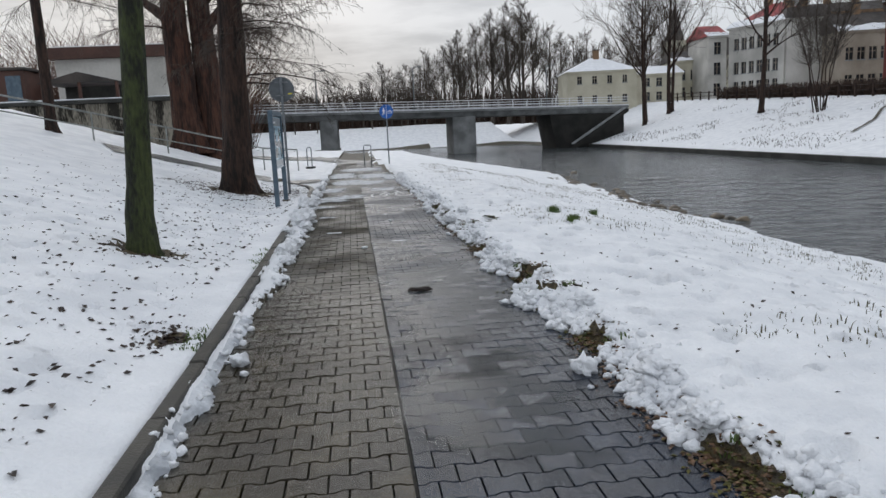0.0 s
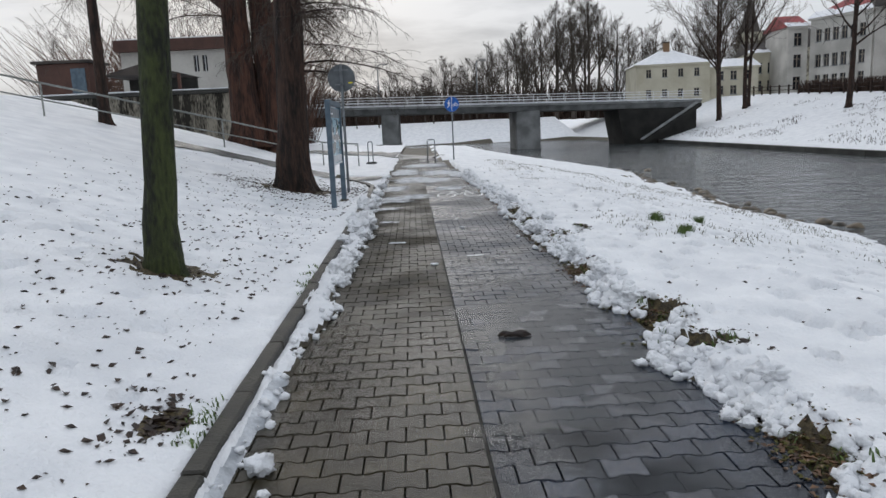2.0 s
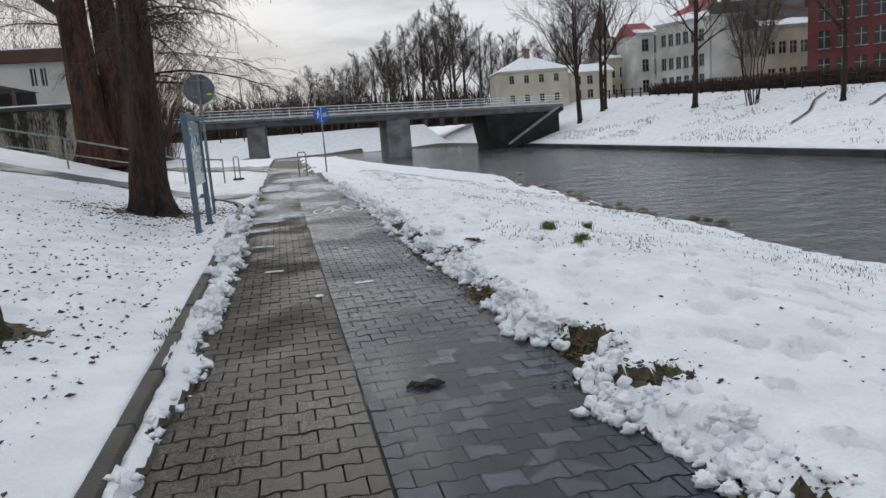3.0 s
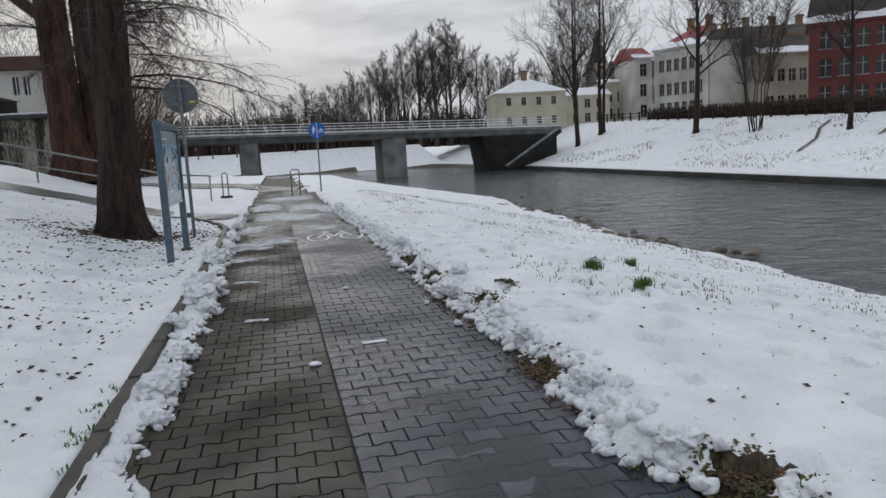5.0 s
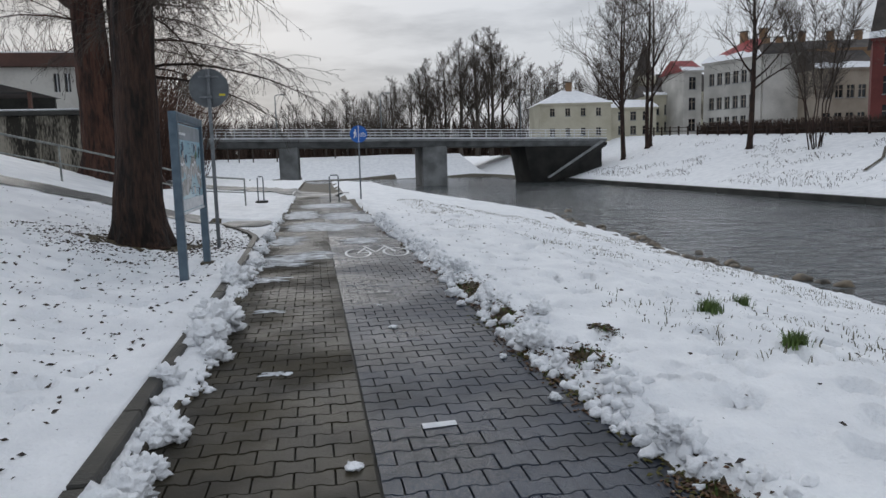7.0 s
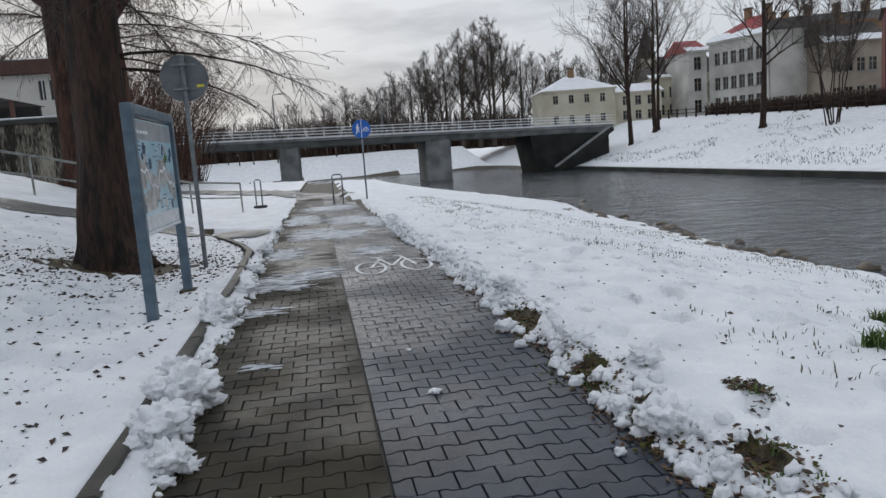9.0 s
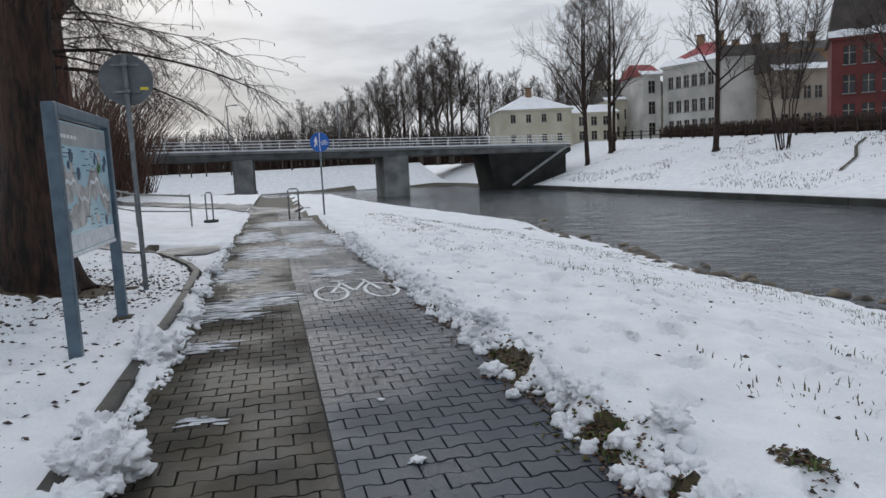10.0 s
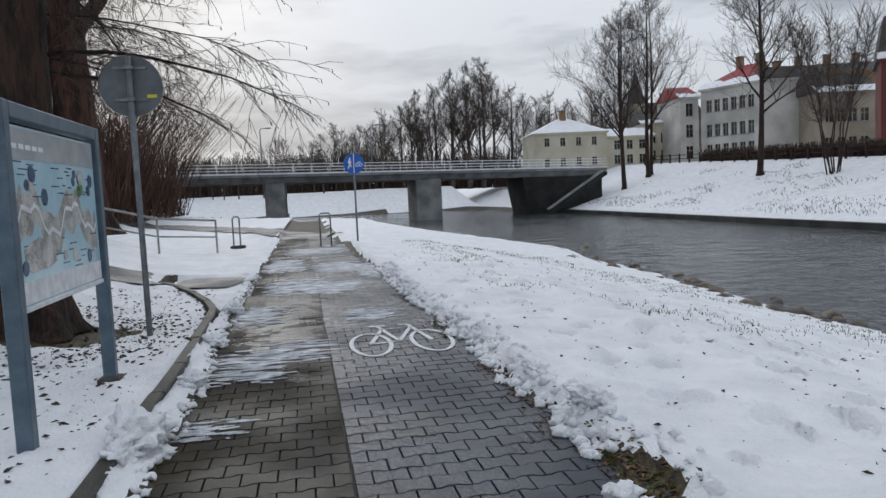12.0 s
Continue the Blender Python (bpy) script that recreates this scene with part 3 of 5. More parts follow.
# ---- buildings ----
def building(name, ax, ay, bx, by, depth, z0, eave, wall_m, roof_m, label, rows, cols, roof_h, win=(1.0, 1.7), roof="gable", snow_edge=True, chimneys=0, side_cols=0, inset=0.8):
    """A house whose front runs from a to b; rows are the sill heights of its windows above the ground."""
    b = empty(name, ax, ay, z0, label, "house", rz=math.degrees(math.atan2(by - ay, bx - ax)))
    w = math.hypot(bx - ax, by - ay)
    H = eave - z0
    ww, wh = win
    cuts_x, cuts_z = [0.0], [0.0]
    spots = []
    for c in range(cols):
        cx = inset + (w - 2 * inset) * (c + 0.5) / cols
        spots.append(cx)
        cuts_x += [cx - ww / 2, cx + ww / 2]
    cuts_x.append(w)
    for r in rows:
        cuts_z += [r, r + wh]
    cuts_z.append(H)
    bm = bmesh.new()
    for i in range(len(cuts_x) - 1):
        for j in range(len(cuts_z) - 1):
            if i % 2 == 1 and j % 2 == 1:
                continue
            bm_box(bm, cuts_x[i], cuts_x[i + 1], 0, 0.35, cuts_z[j], cuts_z[j + 1])
    bm_box(bm, 0, 0.35, 0.35, depth, -1.5, H)
    bm_box(bm, w - 0.35, w, 0.35, depth, -1.5, H)
    bm_box(bm, 0.35, w - 0.35, depth - 0.35, depth, -1.5, H)
    bm_box(bm, 0, w, 0, 0.35, -1.5, -0.001)
    part("wall", bm, wall_m, b)
    for r in rows:
        for cx in spots:
            wi = box_part("window", cx - ww / 2, cx + ww / 2, 0.2, 0.24, r, r + wh, M_GLASS, b, "dark window panes")
            bm = bmesh.new()
            bm_box(bm, cx - 0.05, cx + 0.05, 0.14, 0.196, r, r + wh)
            bm_box(bm, cx - ww / 2, cx - 0.054, 0.14, 0.196, r + wh * 0.62, r + wh * 0.62 + 0.08)
            bm_box(bm, cx + 0.054, cx + ww / 2, 0.14, 0.196, r + wh * 0.62, r + wh * 0.62 + 0.08)
            part("frame", bm, M_PL_BEIGE, wi)
            box_part("sill", cx - ww / 2 - 0.1, cx + ww / 2 + 0.1, -0.14, -0.004, r - 0.12, r, M_CONC, b)
    box_part("cornice", -0.25, w + 0.25, -0.3, -0.004, H - 0.3, H, wall_m, b)
    o = 0.4
    if roof == "gable":
        rv = [(-o, -o, H), (w + o, -o, H), (w + o, depth + o, H), (-o, depth + o, H), (-o, depth / 2, H + roof_h), (w + o, depth / 2, H + roof_h)]
        rf = [(0, 1, 5, 4), (2, 3, 4, 5), (0, 4, 3), (1, 2, 5), (0, 3, 2, 1)]
    elif roof == "hip":
        q = min(w * 0.4, depth * 0.45)
        rv = [(-o, -o, H), (w + o, -o, H), (w + o, depth + o, H), (-o, depth + o, H), (q, depth / 2, H + roof_h), (w - q, depth / 2, H + roof_h)]
        rf = [(0, 1, 5, 4), (2, 3, 4, 5), (0, 4, 3), (1, 2, 5), (0, 3, 2, 1)]
    else:
        rv = [(-o, -o, H), (w + o, -o, H), (w + o, depth + o, H), (-o, depth + o, H), (0.3, 1.2, H + roof_h), (w - 0.3, 1.2, H + roof_h), (w - 0.3, depth - 1.2, H + roof_h), (0.3, depth - 1.2, H + roof_h)]
        rf = [(0, 1, 5, 4), (1, 2, 6, 5), (2, 3, 7, 6), (3, 0, 4, 7), (4, 5, 6, 7), (0, 3, 2, 1)]
    rv = [(x, y, z + 0.01) for x, y, z in rv]
    mesh_object("roof", rv, rf, roof_m, b)
    if snow_edge:
        run = 0.28 if roof != "mansard" else 0.15
        top = depth / 2 if roof != "mansard" else 1.2
        sv = []
        n = 14
        for i in range(n + 1):
            x = -o + (w + 2 * o) * i / n
            f = run * (0.7 + 0.6 * random.random())
            sv += [(x, -o - 0.03, H + 0.06), (x, -o + (top + o) * f, H + roof_h * f + 0.12)]
        sf = [(2 * i, 2 * i + 2, 2 * i + 3, 2 * i + 1) for i in range(n)]
        sv2 = [(x, y, z - 0.07) for x, y, z in sv]
        k = len(sv)
        sf += [(2 * i + k, 2 * i + 1 + k, 2 * i + 3 + k, 2 * i + 2 + k) for i in range(n)] + [(2 * i, 2 * i + k, 2 * i + 2 + k, 2 * i + 2) for i in range(n)]
        mesh_object("roof_snow", sv + sv2, sf, M_SNOW, b, "snow left along the eaves")
    for c in range(chimneys):
        cx = w * (c + 1) / (chimneys + 1)
        ch = box_part("chimney", cx - 0.5, cx + 0.5, depth * 0.45, depth * 0.45 + 0.9, H + roof_h * 0.5, H + roof_h + 1.3, M_PL_BROWN, b, bevel=0.05)
        box_part("chimney_cap", cx - 0.6, cx + 0.6, depth * 0.45 - 0.1, depth * 0.45 + 1.0, H + roof_h + 1.304, H + roof_h + 1.45, M_ROOF_D, ch)
    return b


building("yellow_villa", 36.3, 125, 48.3, 123.5, 11, 3.2, 10.2, M_PL_YEL, M_SNOW, "pale yellow villa with snow-covered hipped roof", (1.6, 4.9), 4, 2.6, (0.8, 1.25), "hip", False, 1)
building("yellow_annex", 48.6, 124.5, 56.5, 123.5, 9, 3.2, 9.3, M_PL_YEL, M_SNOW, "low yellow house with snow on its roof", (1.6, 4.0), 3, 1.6, (1.0, 1.4), "gable", False)
building("yellow_townhouse", 56.8, 128, 64, 126.5, 9, 3.2, 11.6, M_PL_YEL, M_ROOF_D, "yellow town house behind bare trees", (2.0, 5.0), 3, 2.0, (1.0, 1.7), "gable", True)
building("white_townhouse_wing", 59.8, 120.4, 62.9, 120.2, 9, 3.6, 14.9, M_PL_WHITE, M_ROOF_R, "narrow white plastered wing with snowy roof", (1.4, 4.9, 8.3), 1, 2.2, (1.2, 2.0), "gable", True)
building("white_townhouse", 63.1, 119.8, 67.1, 110, 11, 3.6, 15.9, M_PL_WHITE, M_ROOF_R, "white three-storey town house with red roof", (1.5, 4.7, 8.6), 6, 3.6, (1.0, 1.9), "hip", True, 2)
building("white_gable_house", 67.3, 109.6, 73.2, 108.2, 10, 3.4, 16.0, M_PL_WHITE, M_ROOF_D, "plain white windowless side of a town house", (), 0, 1.8, (1, 1), "mansard", False, 2)
building("brown_tenement", 72.5, 112, 90, 108, 10, 3.4, 17.0, M_PL_BROWN, M_ROOF_D, "ochre brown tenement behind the lower houses", (), 0, 2.0, (1, 1), "gable", False, 3)
building("beige_house", 71.4, 103, 79.6, 101.5, 8, 3.2, 13.0, M_PL_BEIGE, M_ROOF_D, "grey-beige house with snowy roof", (1.6, 5.6), 4, 3.0, (1.1, 1.8), "gable", True, 1)
building("red_tenement", 61.4, 80.4, 68.6, 74.6, 11, 2.9, 13.6, M_PL_RED, M_ROOF_D, "dark red tenement house with dark mansard roof", (1.3, 4.5, 7.7), 4, 4.7, (1.2, 2.0), "mansard", True, 1)
building("tall_brown_house", 68.9, 74.3, 77.5, 67.4, 12, 2.9, 16.5, M_PL_BROWN, M_ROOF_D, "tall ochre brown house beside a red one", (2.0, 6.0, 10.0), 3, 5.0, (1.2, 2.0), "gable", True)


def build_church():
    c = empty("church", 76, 170, 3, "distant church with dark roof and pointed spire", "church")
    box_part("tower", -2.1, 2.1, -2.1, 2.1, -0.5, 16.5, M_PL_YEL, c, bevel=0.1)
    bm = bmesh.new()
    bmesh.ops.create_cone(bm, cap_ends=True, segments=8, radius1=2.5, radius2=0.05, depth=8.2)
    bmesh.ops.translate(bm, vec=(0, 0, 20.6), verts=bm.verts)
    part("spire", bm, M_ROOF_D, c)
    box_part("nave", 2.2, 16, -4, 4, -0.5, 12.5, M_PL_YEL, c)
    mesh_object("nave_roof", [(1.8, -4.6, 12.5), (16.4, -4.6, 12.5), (16.4, 4.6, 12.5), (1.8, 4.6, 12.5), (3, 0, 17), (15, 0, 17)], [(0, 1, 5, 4), (2, 3, 4, 5), (0, 4, 3), (1, 2, 5), (0, 3, 2, 1)], M_ROOF_D, c)


build_church()


def build_left_side():
    wall = empty("retaining_wall", -20.7, 38, 0.15, "old streaked plaster retaining wall with snow-topped coping", "wall", kind="structure")
    box_part("wall_face", -20, 11.3, -0.2, 0.2, -0.5, 3.5, M_WALL, wall, bevel=0.02)
    box_part("coping", -20, 11.45, -0.42, 0.45, 3.504, 3.68, M_CONC_D, wall, bevel=0.03)
    box_part("coping_snow", -20, 11.3, -0.32, 0.4, 3.684, 3.76, M_SNOW, wall, bevel=0.03)
    for i in range(9):
        x = 9.0 - i * 3.2
        box_part("pilaster", x - 0.22, x + 0.22, -0.3, -0.204, -0.5, 3.5, M_WALL, wall, bevel=0.02)
    h = empty("white_pavilion", -22, 52, 1.5, "white flat-roofed building with broad brown fascia", "building")
    bm = bmesh.new()
    bm_box(bm, 1.7, 8.7, 0, 0.3, -2, 4.45)
    bm_box(bm, 1.7, 8.7, 0, 0.3, 5.5, 5.85)
    for a, b in ((1.7, 6.5), (6.84, 7.08), (7.42, 8.7)):
        bm_box(bm, a, b, 0, 0.3, 4.45, 5.5)
    bm_box(bm, 8.4, 8.7, 0.3, 5, -2, 5.85)
    bm_box(bm, 1.7, 2.0, 0.3, 5, -2, 5.85)
    part("wall", bm, M_PL_WHITE, h)
    for a, b in ((6.5, 6.84), (7.08, 7.42)):
        wi = box_part("window", a, b, 0.15, 0.2, 4.45, 5.5, M_GLASS, h)
        box_part("frame", (a + b) / 2 - 0.02, (a + b) / 2 + 0.02, 0.08, 0.146, 4.45, 5.5, M_WHITE, wi)
    box_part("roof", 1.4, 8.9, -0.35, 5.4, 5.854, 6.62, M_FASCIA, h, "broad brown roof edge", bevel=0.03)
    box_part("roof_snow", 1.6, 8.7, -0.2, 5.2, 6.624, 6.70, M_SNOW, h)
    cn = empty("canopy_roof", -16.5, 47, 2.9, "dark shallow gabled shed roof dusted with snow", "shed")
    mesh_object("roof", [(-2.3, -2, 2.4), (2.3, -2, 2.4), (2.3, 2, 2.4), (-2.3, 2, 2.4), (0, -2, 3.0), (0, 2, 3.0)], [(0, 4, 5, 3), (1, 2, 5, 4), (0, 1, 4), (2, 3, 5), (0, 3, 2, 1)], M_ROOF_D, cn)
    for x in (-2.1, 0, 2.1):
        box_part("post", x - 0.08, x + 0.08, -1.9, -1.75, -1, 2.396, M_FASCIA, cn)
    box_part("back_wall", -2.1, 2.1, 1.6, 1.8, -1, 2.396, M_CONC_D, cn)
    ki = empty("kiosk", -20.3, 44, 2.5, "dark kiosk with a blue panel beside a white building", "kiosk")
    box_part("body", -1.6, 1.3, 0, 2.2, -1.5, 3.5, M_FASCIA, ki, bevel=0.04)
    box_part("roof", -1.8, 1.5, -0.2, 2.4, 3.504, 3.66, M_ROOF_D, ki, bevel=0.03)
    box_part("panel", 0.3, 1.1, -0.05, -0.004, 1.8, 3.2, M_BLUEGREY, ki, "blue panel")


build_left_side()


# ---- trees ----
def bare_tree(name, x, y, seed, height, r0, label, bark, twig, group="", lean=(0, 0), fork=0.35, levels=4, spread=0.55, droop=0.0, kids=5, first=0.3, wob=0.05, toes=True, bias=None, twig_r=0.006, z=None, limb_len=0.42, kind_label="tree", hang=0, hang_z=(3, 6), hang_way=(-0.8, 1.4), hang_len=3.2):
    """A leafless tree: a tapered trunk with root flare, limbs and fine twigs."""
    rnd = random.Random(seed)
    zz = ground_z(x, y) - 0.06 if z is None else z
    tree = empty(name, x, y, zz, label, kind_label, group)
    trunk, limbs = Tubes(), Tubes()
    twigs = Tubes()
    n = 12
    pts, rad = [], []
    for i in range(n + 1):
        f = i / n
        pts.append(Vector((lean[0] * f * height + wob * height * 0.15 * math.sin(f * 5 + seed), lean[1] * f * height + wob * height * 0.12 * math.cos(f * 4 + seed) - wob * height * 0.12, f * height * 0.96)))
        rad.append(r0 * ((1 - f) ** 0.75 * 0.97 + 0.02) * (1.0))
    if toes:
        extra_p, extra_r = [], []
        for k, (hz, m) in enumerate(((0, 1.42), (0.12, 1.22), (0.35, 1.08), (0.7, 1.0))):
            extra_p.append(Vector((0, 0, hz * (r0 / 0.3) ** 0.5)) + pts[0] * 1.0)
            extra_r.append(r0 * m)
        cut = [i for i in range(n + 1) if pts[i].z > extra_p[-1].z + 0.2]
        pts2, rad2 = extra_p + [pts[i] for i in cut], extra_r + [rad[i] for i in cut]
    else:
        pts2, rad2 = pts, rad
    big = r0 > 0.4
    if big or r0 == 0.168:
        fine_p, fine_r = [], []
        for i in range(len(pts2) - 1):
            for k in range(6):
                fine_p.append(pts2[i].lerp(pts2[i + 1], k / 6))
                fine_r.append(rad2[i] + (rad2[i + 1] - rad2[i]) * k / 6)
        pts2, rad2 = fine_p + [pts2[-1]], fine_r + [rad2[-1]]
    sides = 44 if big else 18 if r0 > 0.12 else 8
    trunk.add(pts2, rad2, sides)
    for i, v in enumerate(trunk.v):
        ring_no = min(i // sides, len(pts2) - 1)
        p, a = pts2[ring_no], 2 * math.pi * (i % sides) / sides
        c = noise.noise(Vector((math.cos(a) * 1.3, math.sin(a) * 1.3, v.z * 0.9 + seed)))
        furrow = abs(noise.noise(Vector((math.cos(a) * 5.5, math.sin(a) * 5.5, v.z * 0.8 + seed)))) if big else 0.0
        k = 1 + 0.08 * c + 0.16 * (furrow - 0.2) + 0.22 * max(0.0, 1 - v.z / (1.4 * r0)) * math.cos(5 * a + seed) * (1 if toes else 0)
        trunk.v[i] = Vector((p.x + (v.x - p.x) * k, p.y + (v.y - p.y) * k, v.z))

    def at_height(f):
        i = min(int(f * n), n - 1)
        return pts[i].lerp(pts[i + 1], f * n - i), rad[i] + (rad[i + 1] - rad[i]) * (f * n - i)

    def grow(p, d, length, r, level):
        seg = 4 if level < 3 else 3
        line, rr = [p], [r]
        q, dd = p.copy(), d.copy()
        for s in range(seg):
            dd = (dd + Vector((rnd.uniform(-1, 1), rnd.uniform(-1, 1), rnd.uniform(-1, 1))) * (0.22 if level < 2 else 0.36) + Vector((0, 0, 0.10 - droop * (level >= 2) * (0.35 + 0.25 * s)))).normalized()
            q = q + dd * length / seg
            line.append(q.copy())
            rr.append(max(r * (1 - 0.8 * (s + 1) / seg), twig_r * 0.7))
        (limbs if level < 2 else twigs).add(line, rr, 6 if level < 2 else 3, cap=False)
        if level >= levels:
            return
        for c in range(kids if level > 1 else kids + 1):
            f = rnd.uniform(0.25, 1.0)
            i = min(int(f * seg), seg - 1)
            b = line[i].lerp(line[i + 1], f * seg - i)
            ax = Vector((rnd.uniform(-1, 1), rnd.uniform(-1, 1), rnd.uniform(-0.5, 0.8))).normalized()
            nd = (dd * (1 - spread * 0.6) + ax * spread * 1.1).normalized()
            grow(b, nd, length * rnd.uniform(0.4, 0.68), max(rr[i] * 0.55, twig_r), level + 1)

    def arch(p, a, length, r):
        """A low limb that bows out and lets fine twigs hang."""
        d = Vector((math.cos(a), math.sin(a), rnd.uniform(0.1, 0.5)))
        line, q = [p], p.copy()
        for s in range(7):
            d = (d + Vector((rnd.uniform(-1, 1), rnd.uniform(-1, 1), rnd.uniform(-1, 0.6))) * 0.16 + Vector((0, 0, -0.05))).normalized()
            q = q + d * length / 7
            line.append(q.copy())
        limbs.add(line, [r * (1 - 0.75 * i / 7) for i in range(8)], 5, cap=False)
        for c in range(int(length * 12)):
            f = rnd.uniform(0.12, 1.0) * 6.99
            b = line[int(f)].lerp(line[int(f) + 1], f - int(f))
            td = (d * 0.8 + Vector((rnd.uniform(-1, 1), rnd.uniform(-1, 1), rnd.uniform(-0.5, 0.7)))).normalized()
            ln = rnd.uniform(0.35, 1.1)
            tl, tq = [b], b.copy()
            for s in range(4):
                td = (td + Vector((rnd.uniform(-1, 1), rnd.uniform(-1, 1), rnd.uniform(-1, 1))) * 0.25 + Vector((0, 0, -0.08))).normalized()
                tq = tq + td * ln / 4
                tl.append(tq.copy())
            twigs.add(tl, [0.0052, 0.0046, 0.004, 0.0034, 0.0028], 3, cap=False)
            twigs.add([tl[4], tl[4] + Vector((0, 0, -0.02)), tl[4] + Vector((0.004, 0, -0.05))], [0.003, 0.008, 0.004], 3)
            for e in range(3):
                k = rnd.randint(1, 3)
                sd = (td + Vector((rnd.uniform(-1, 1), rnd.uniform(-1, 1), rnd.uniform(-0.8, 0.4)))).normalized()
                sl = rnd.uniform(0.12, 0.4)
                twigs.add([tl[k], tl[k] + sd * sl * 0.5, tl[k] + sd * sl + Vector((0, 0, -0.06))], [0.004, 0.0035, 0.003], 3, cap=False)

    count = int(kids * 2.6)
    for c in range(count):
        f = first + (0.97 - first) * (c + rnd.random() * 0.8) / count
        p, r = at_height(min(f, 0.985))
        a = rnd.uniform(0, 2 * math.pi) if bias is None else rnd.gauss(bias, 1.0)
        up = fork + 0.5 * rnd.random()
        d = Vector((math.cos(a), math.sin(a), up)).normalized()
        grow(p, d, height * limb_len * (1.08 - f) * rnd.uniform(0.75, 1.15) + 0.5, max(r * 0.5, twig_r * 1.5), 1)
    trunk.out("trunk", bark, tree)
    for c in range(hang):
        hz = rnd.uniform(*hang_z)
        p, r = at_height(min(hz / (height * 0.96), 0.95))
        a = rnd.uniform(*hang_way)
        arch(p, a, rnd.uniform(0.7, 1.1) * hang_len, rnd.uniform(0.013, 0.034))
    base = len(limbs.v)
    crown = mesh_object("crown", limbs.v + twigs.v, limbs.f + [tuple(k + base for k in f) for f in twigs.f], [bark, twig], tree, "bare limbs and fine twigs", True, [0] * len(limbs.f) + [1] * len(twigs.f))
    return tree


bare_tree("tree", -3.08, 8.75, 3, 11, 0.168, "young tree with green algae on its bark, in snow", M_BARK_G, M_TWIG, lean=(0.07, 0), first=0.42, kids=4, levels=3, wob=0.02)
bare_tree("tree", -3.72, 20.0, 5, 16, 0.405, "large old tree with dark furrowed bark and drooping twigs", M_BARK, M_TWIG, lean=(0.022, 0), first=0.34, kids=6, levels=4, droop=0.4, spread=0.6, limb_len=0.40, wob=0.02, hang=40, hang_z=(2.9, 8.0), hang_way=(-1.0, 2.2), hang_len=3.1)
bare_tree("tree", -7.0, 33.4, 8, 18, 0.64, "massive red-brown tree with shaggy bark, one of two", M_BARK_R, M_TWIG, "paired old trees", lean=(0.012, 0), first=0.3, kids=5, levels=4, droop=0.35, limb_len=0.4, hang=22, hang_z=(4.5, 10), hang_way=(-1.2, 2.5), hang_len=4.5)
bare_tree("tree", -7.85, 33.0, 9, 18, 0.66, "massive red-brown tree with shaggy bark, one of two", M_BARK_R, M_TWIG, "paired old trees", lean=(0.0, 0), first=0.3, kids=5, levels=4, droop=0.35, limb_len=0.4, hang=22, hang_z=(4.5, 10), hang_way=(1.5, 5), hang_len=4.5)
bare_tree("tree", -10.3, 25.0, 12, 15, 0.19, "slim dark tree on the snowy slope", M_BARK, M_TWIG, first=0.35, kids=5, levels=4, droop=0.4, lean=(-0.03, 0), hang=34, hang_z=(4, 11), hang_way=(0, 6.28), hang_len=4.5)

FB = "trees on the far bank"
bare_tree("tree", 38.8, 97.3, 21, 23, 0.30, "tall bare tree on the snowy far bank", M_BARK, M_TWIG_F, FB, fork=0.85, spread=0.62, kids=7, levels=3, first=0.22, limb_len=0.42, twig_r=0.02)
bare_tree("tree", 40.0, 99.5, 22, 24, 0.26, "tall bare tree on the snowy far bank", M_BARK, M_TWIG_F, FB, fork=0.85, spread=0.62, kids=7, levels=3, first=0.25, limb_len=0.40, twig_r=0.02)
bare_tree("tree", 44.0, 100.5, 23, 25, 0.30, "tall bare tree on the snowy far bank", M_BARK, M_TWIG_F, FB, fork=0.85, spread=0.62, kids=7, levels=3, first=0.22, limb_len=0.40, twig_r=0.02)
bare_tree("tree", 44.9, 101.2, 24, 24, 0.24, "tall bare tree on the snowy far bank", M_BARK, M_TWIG_F, FB, fork=1.4, kids=5, levels=3, first=0.3, limb_len=0.38, twig_r=0.02)
bare_tree("tree", 44.0, 76.4, 25, 22, 0.32, "bare tree with spreading limbs on the far bank", M_BARK, M_TWIG_F, FB, fork=0.7, kids=8, levels=3, first=0.28, limb_len=0.40, twig_r=0.018)
bare_tree("tree", 44.0, 54.6, 26, 17, 0.22, "bare dark tree on the snowy far bank", M_BARK, M_TWIG_F, FB, fork=0.8, kids=8, levels=3, first=0.3, limb_len=0.36, twig_r=0.015)


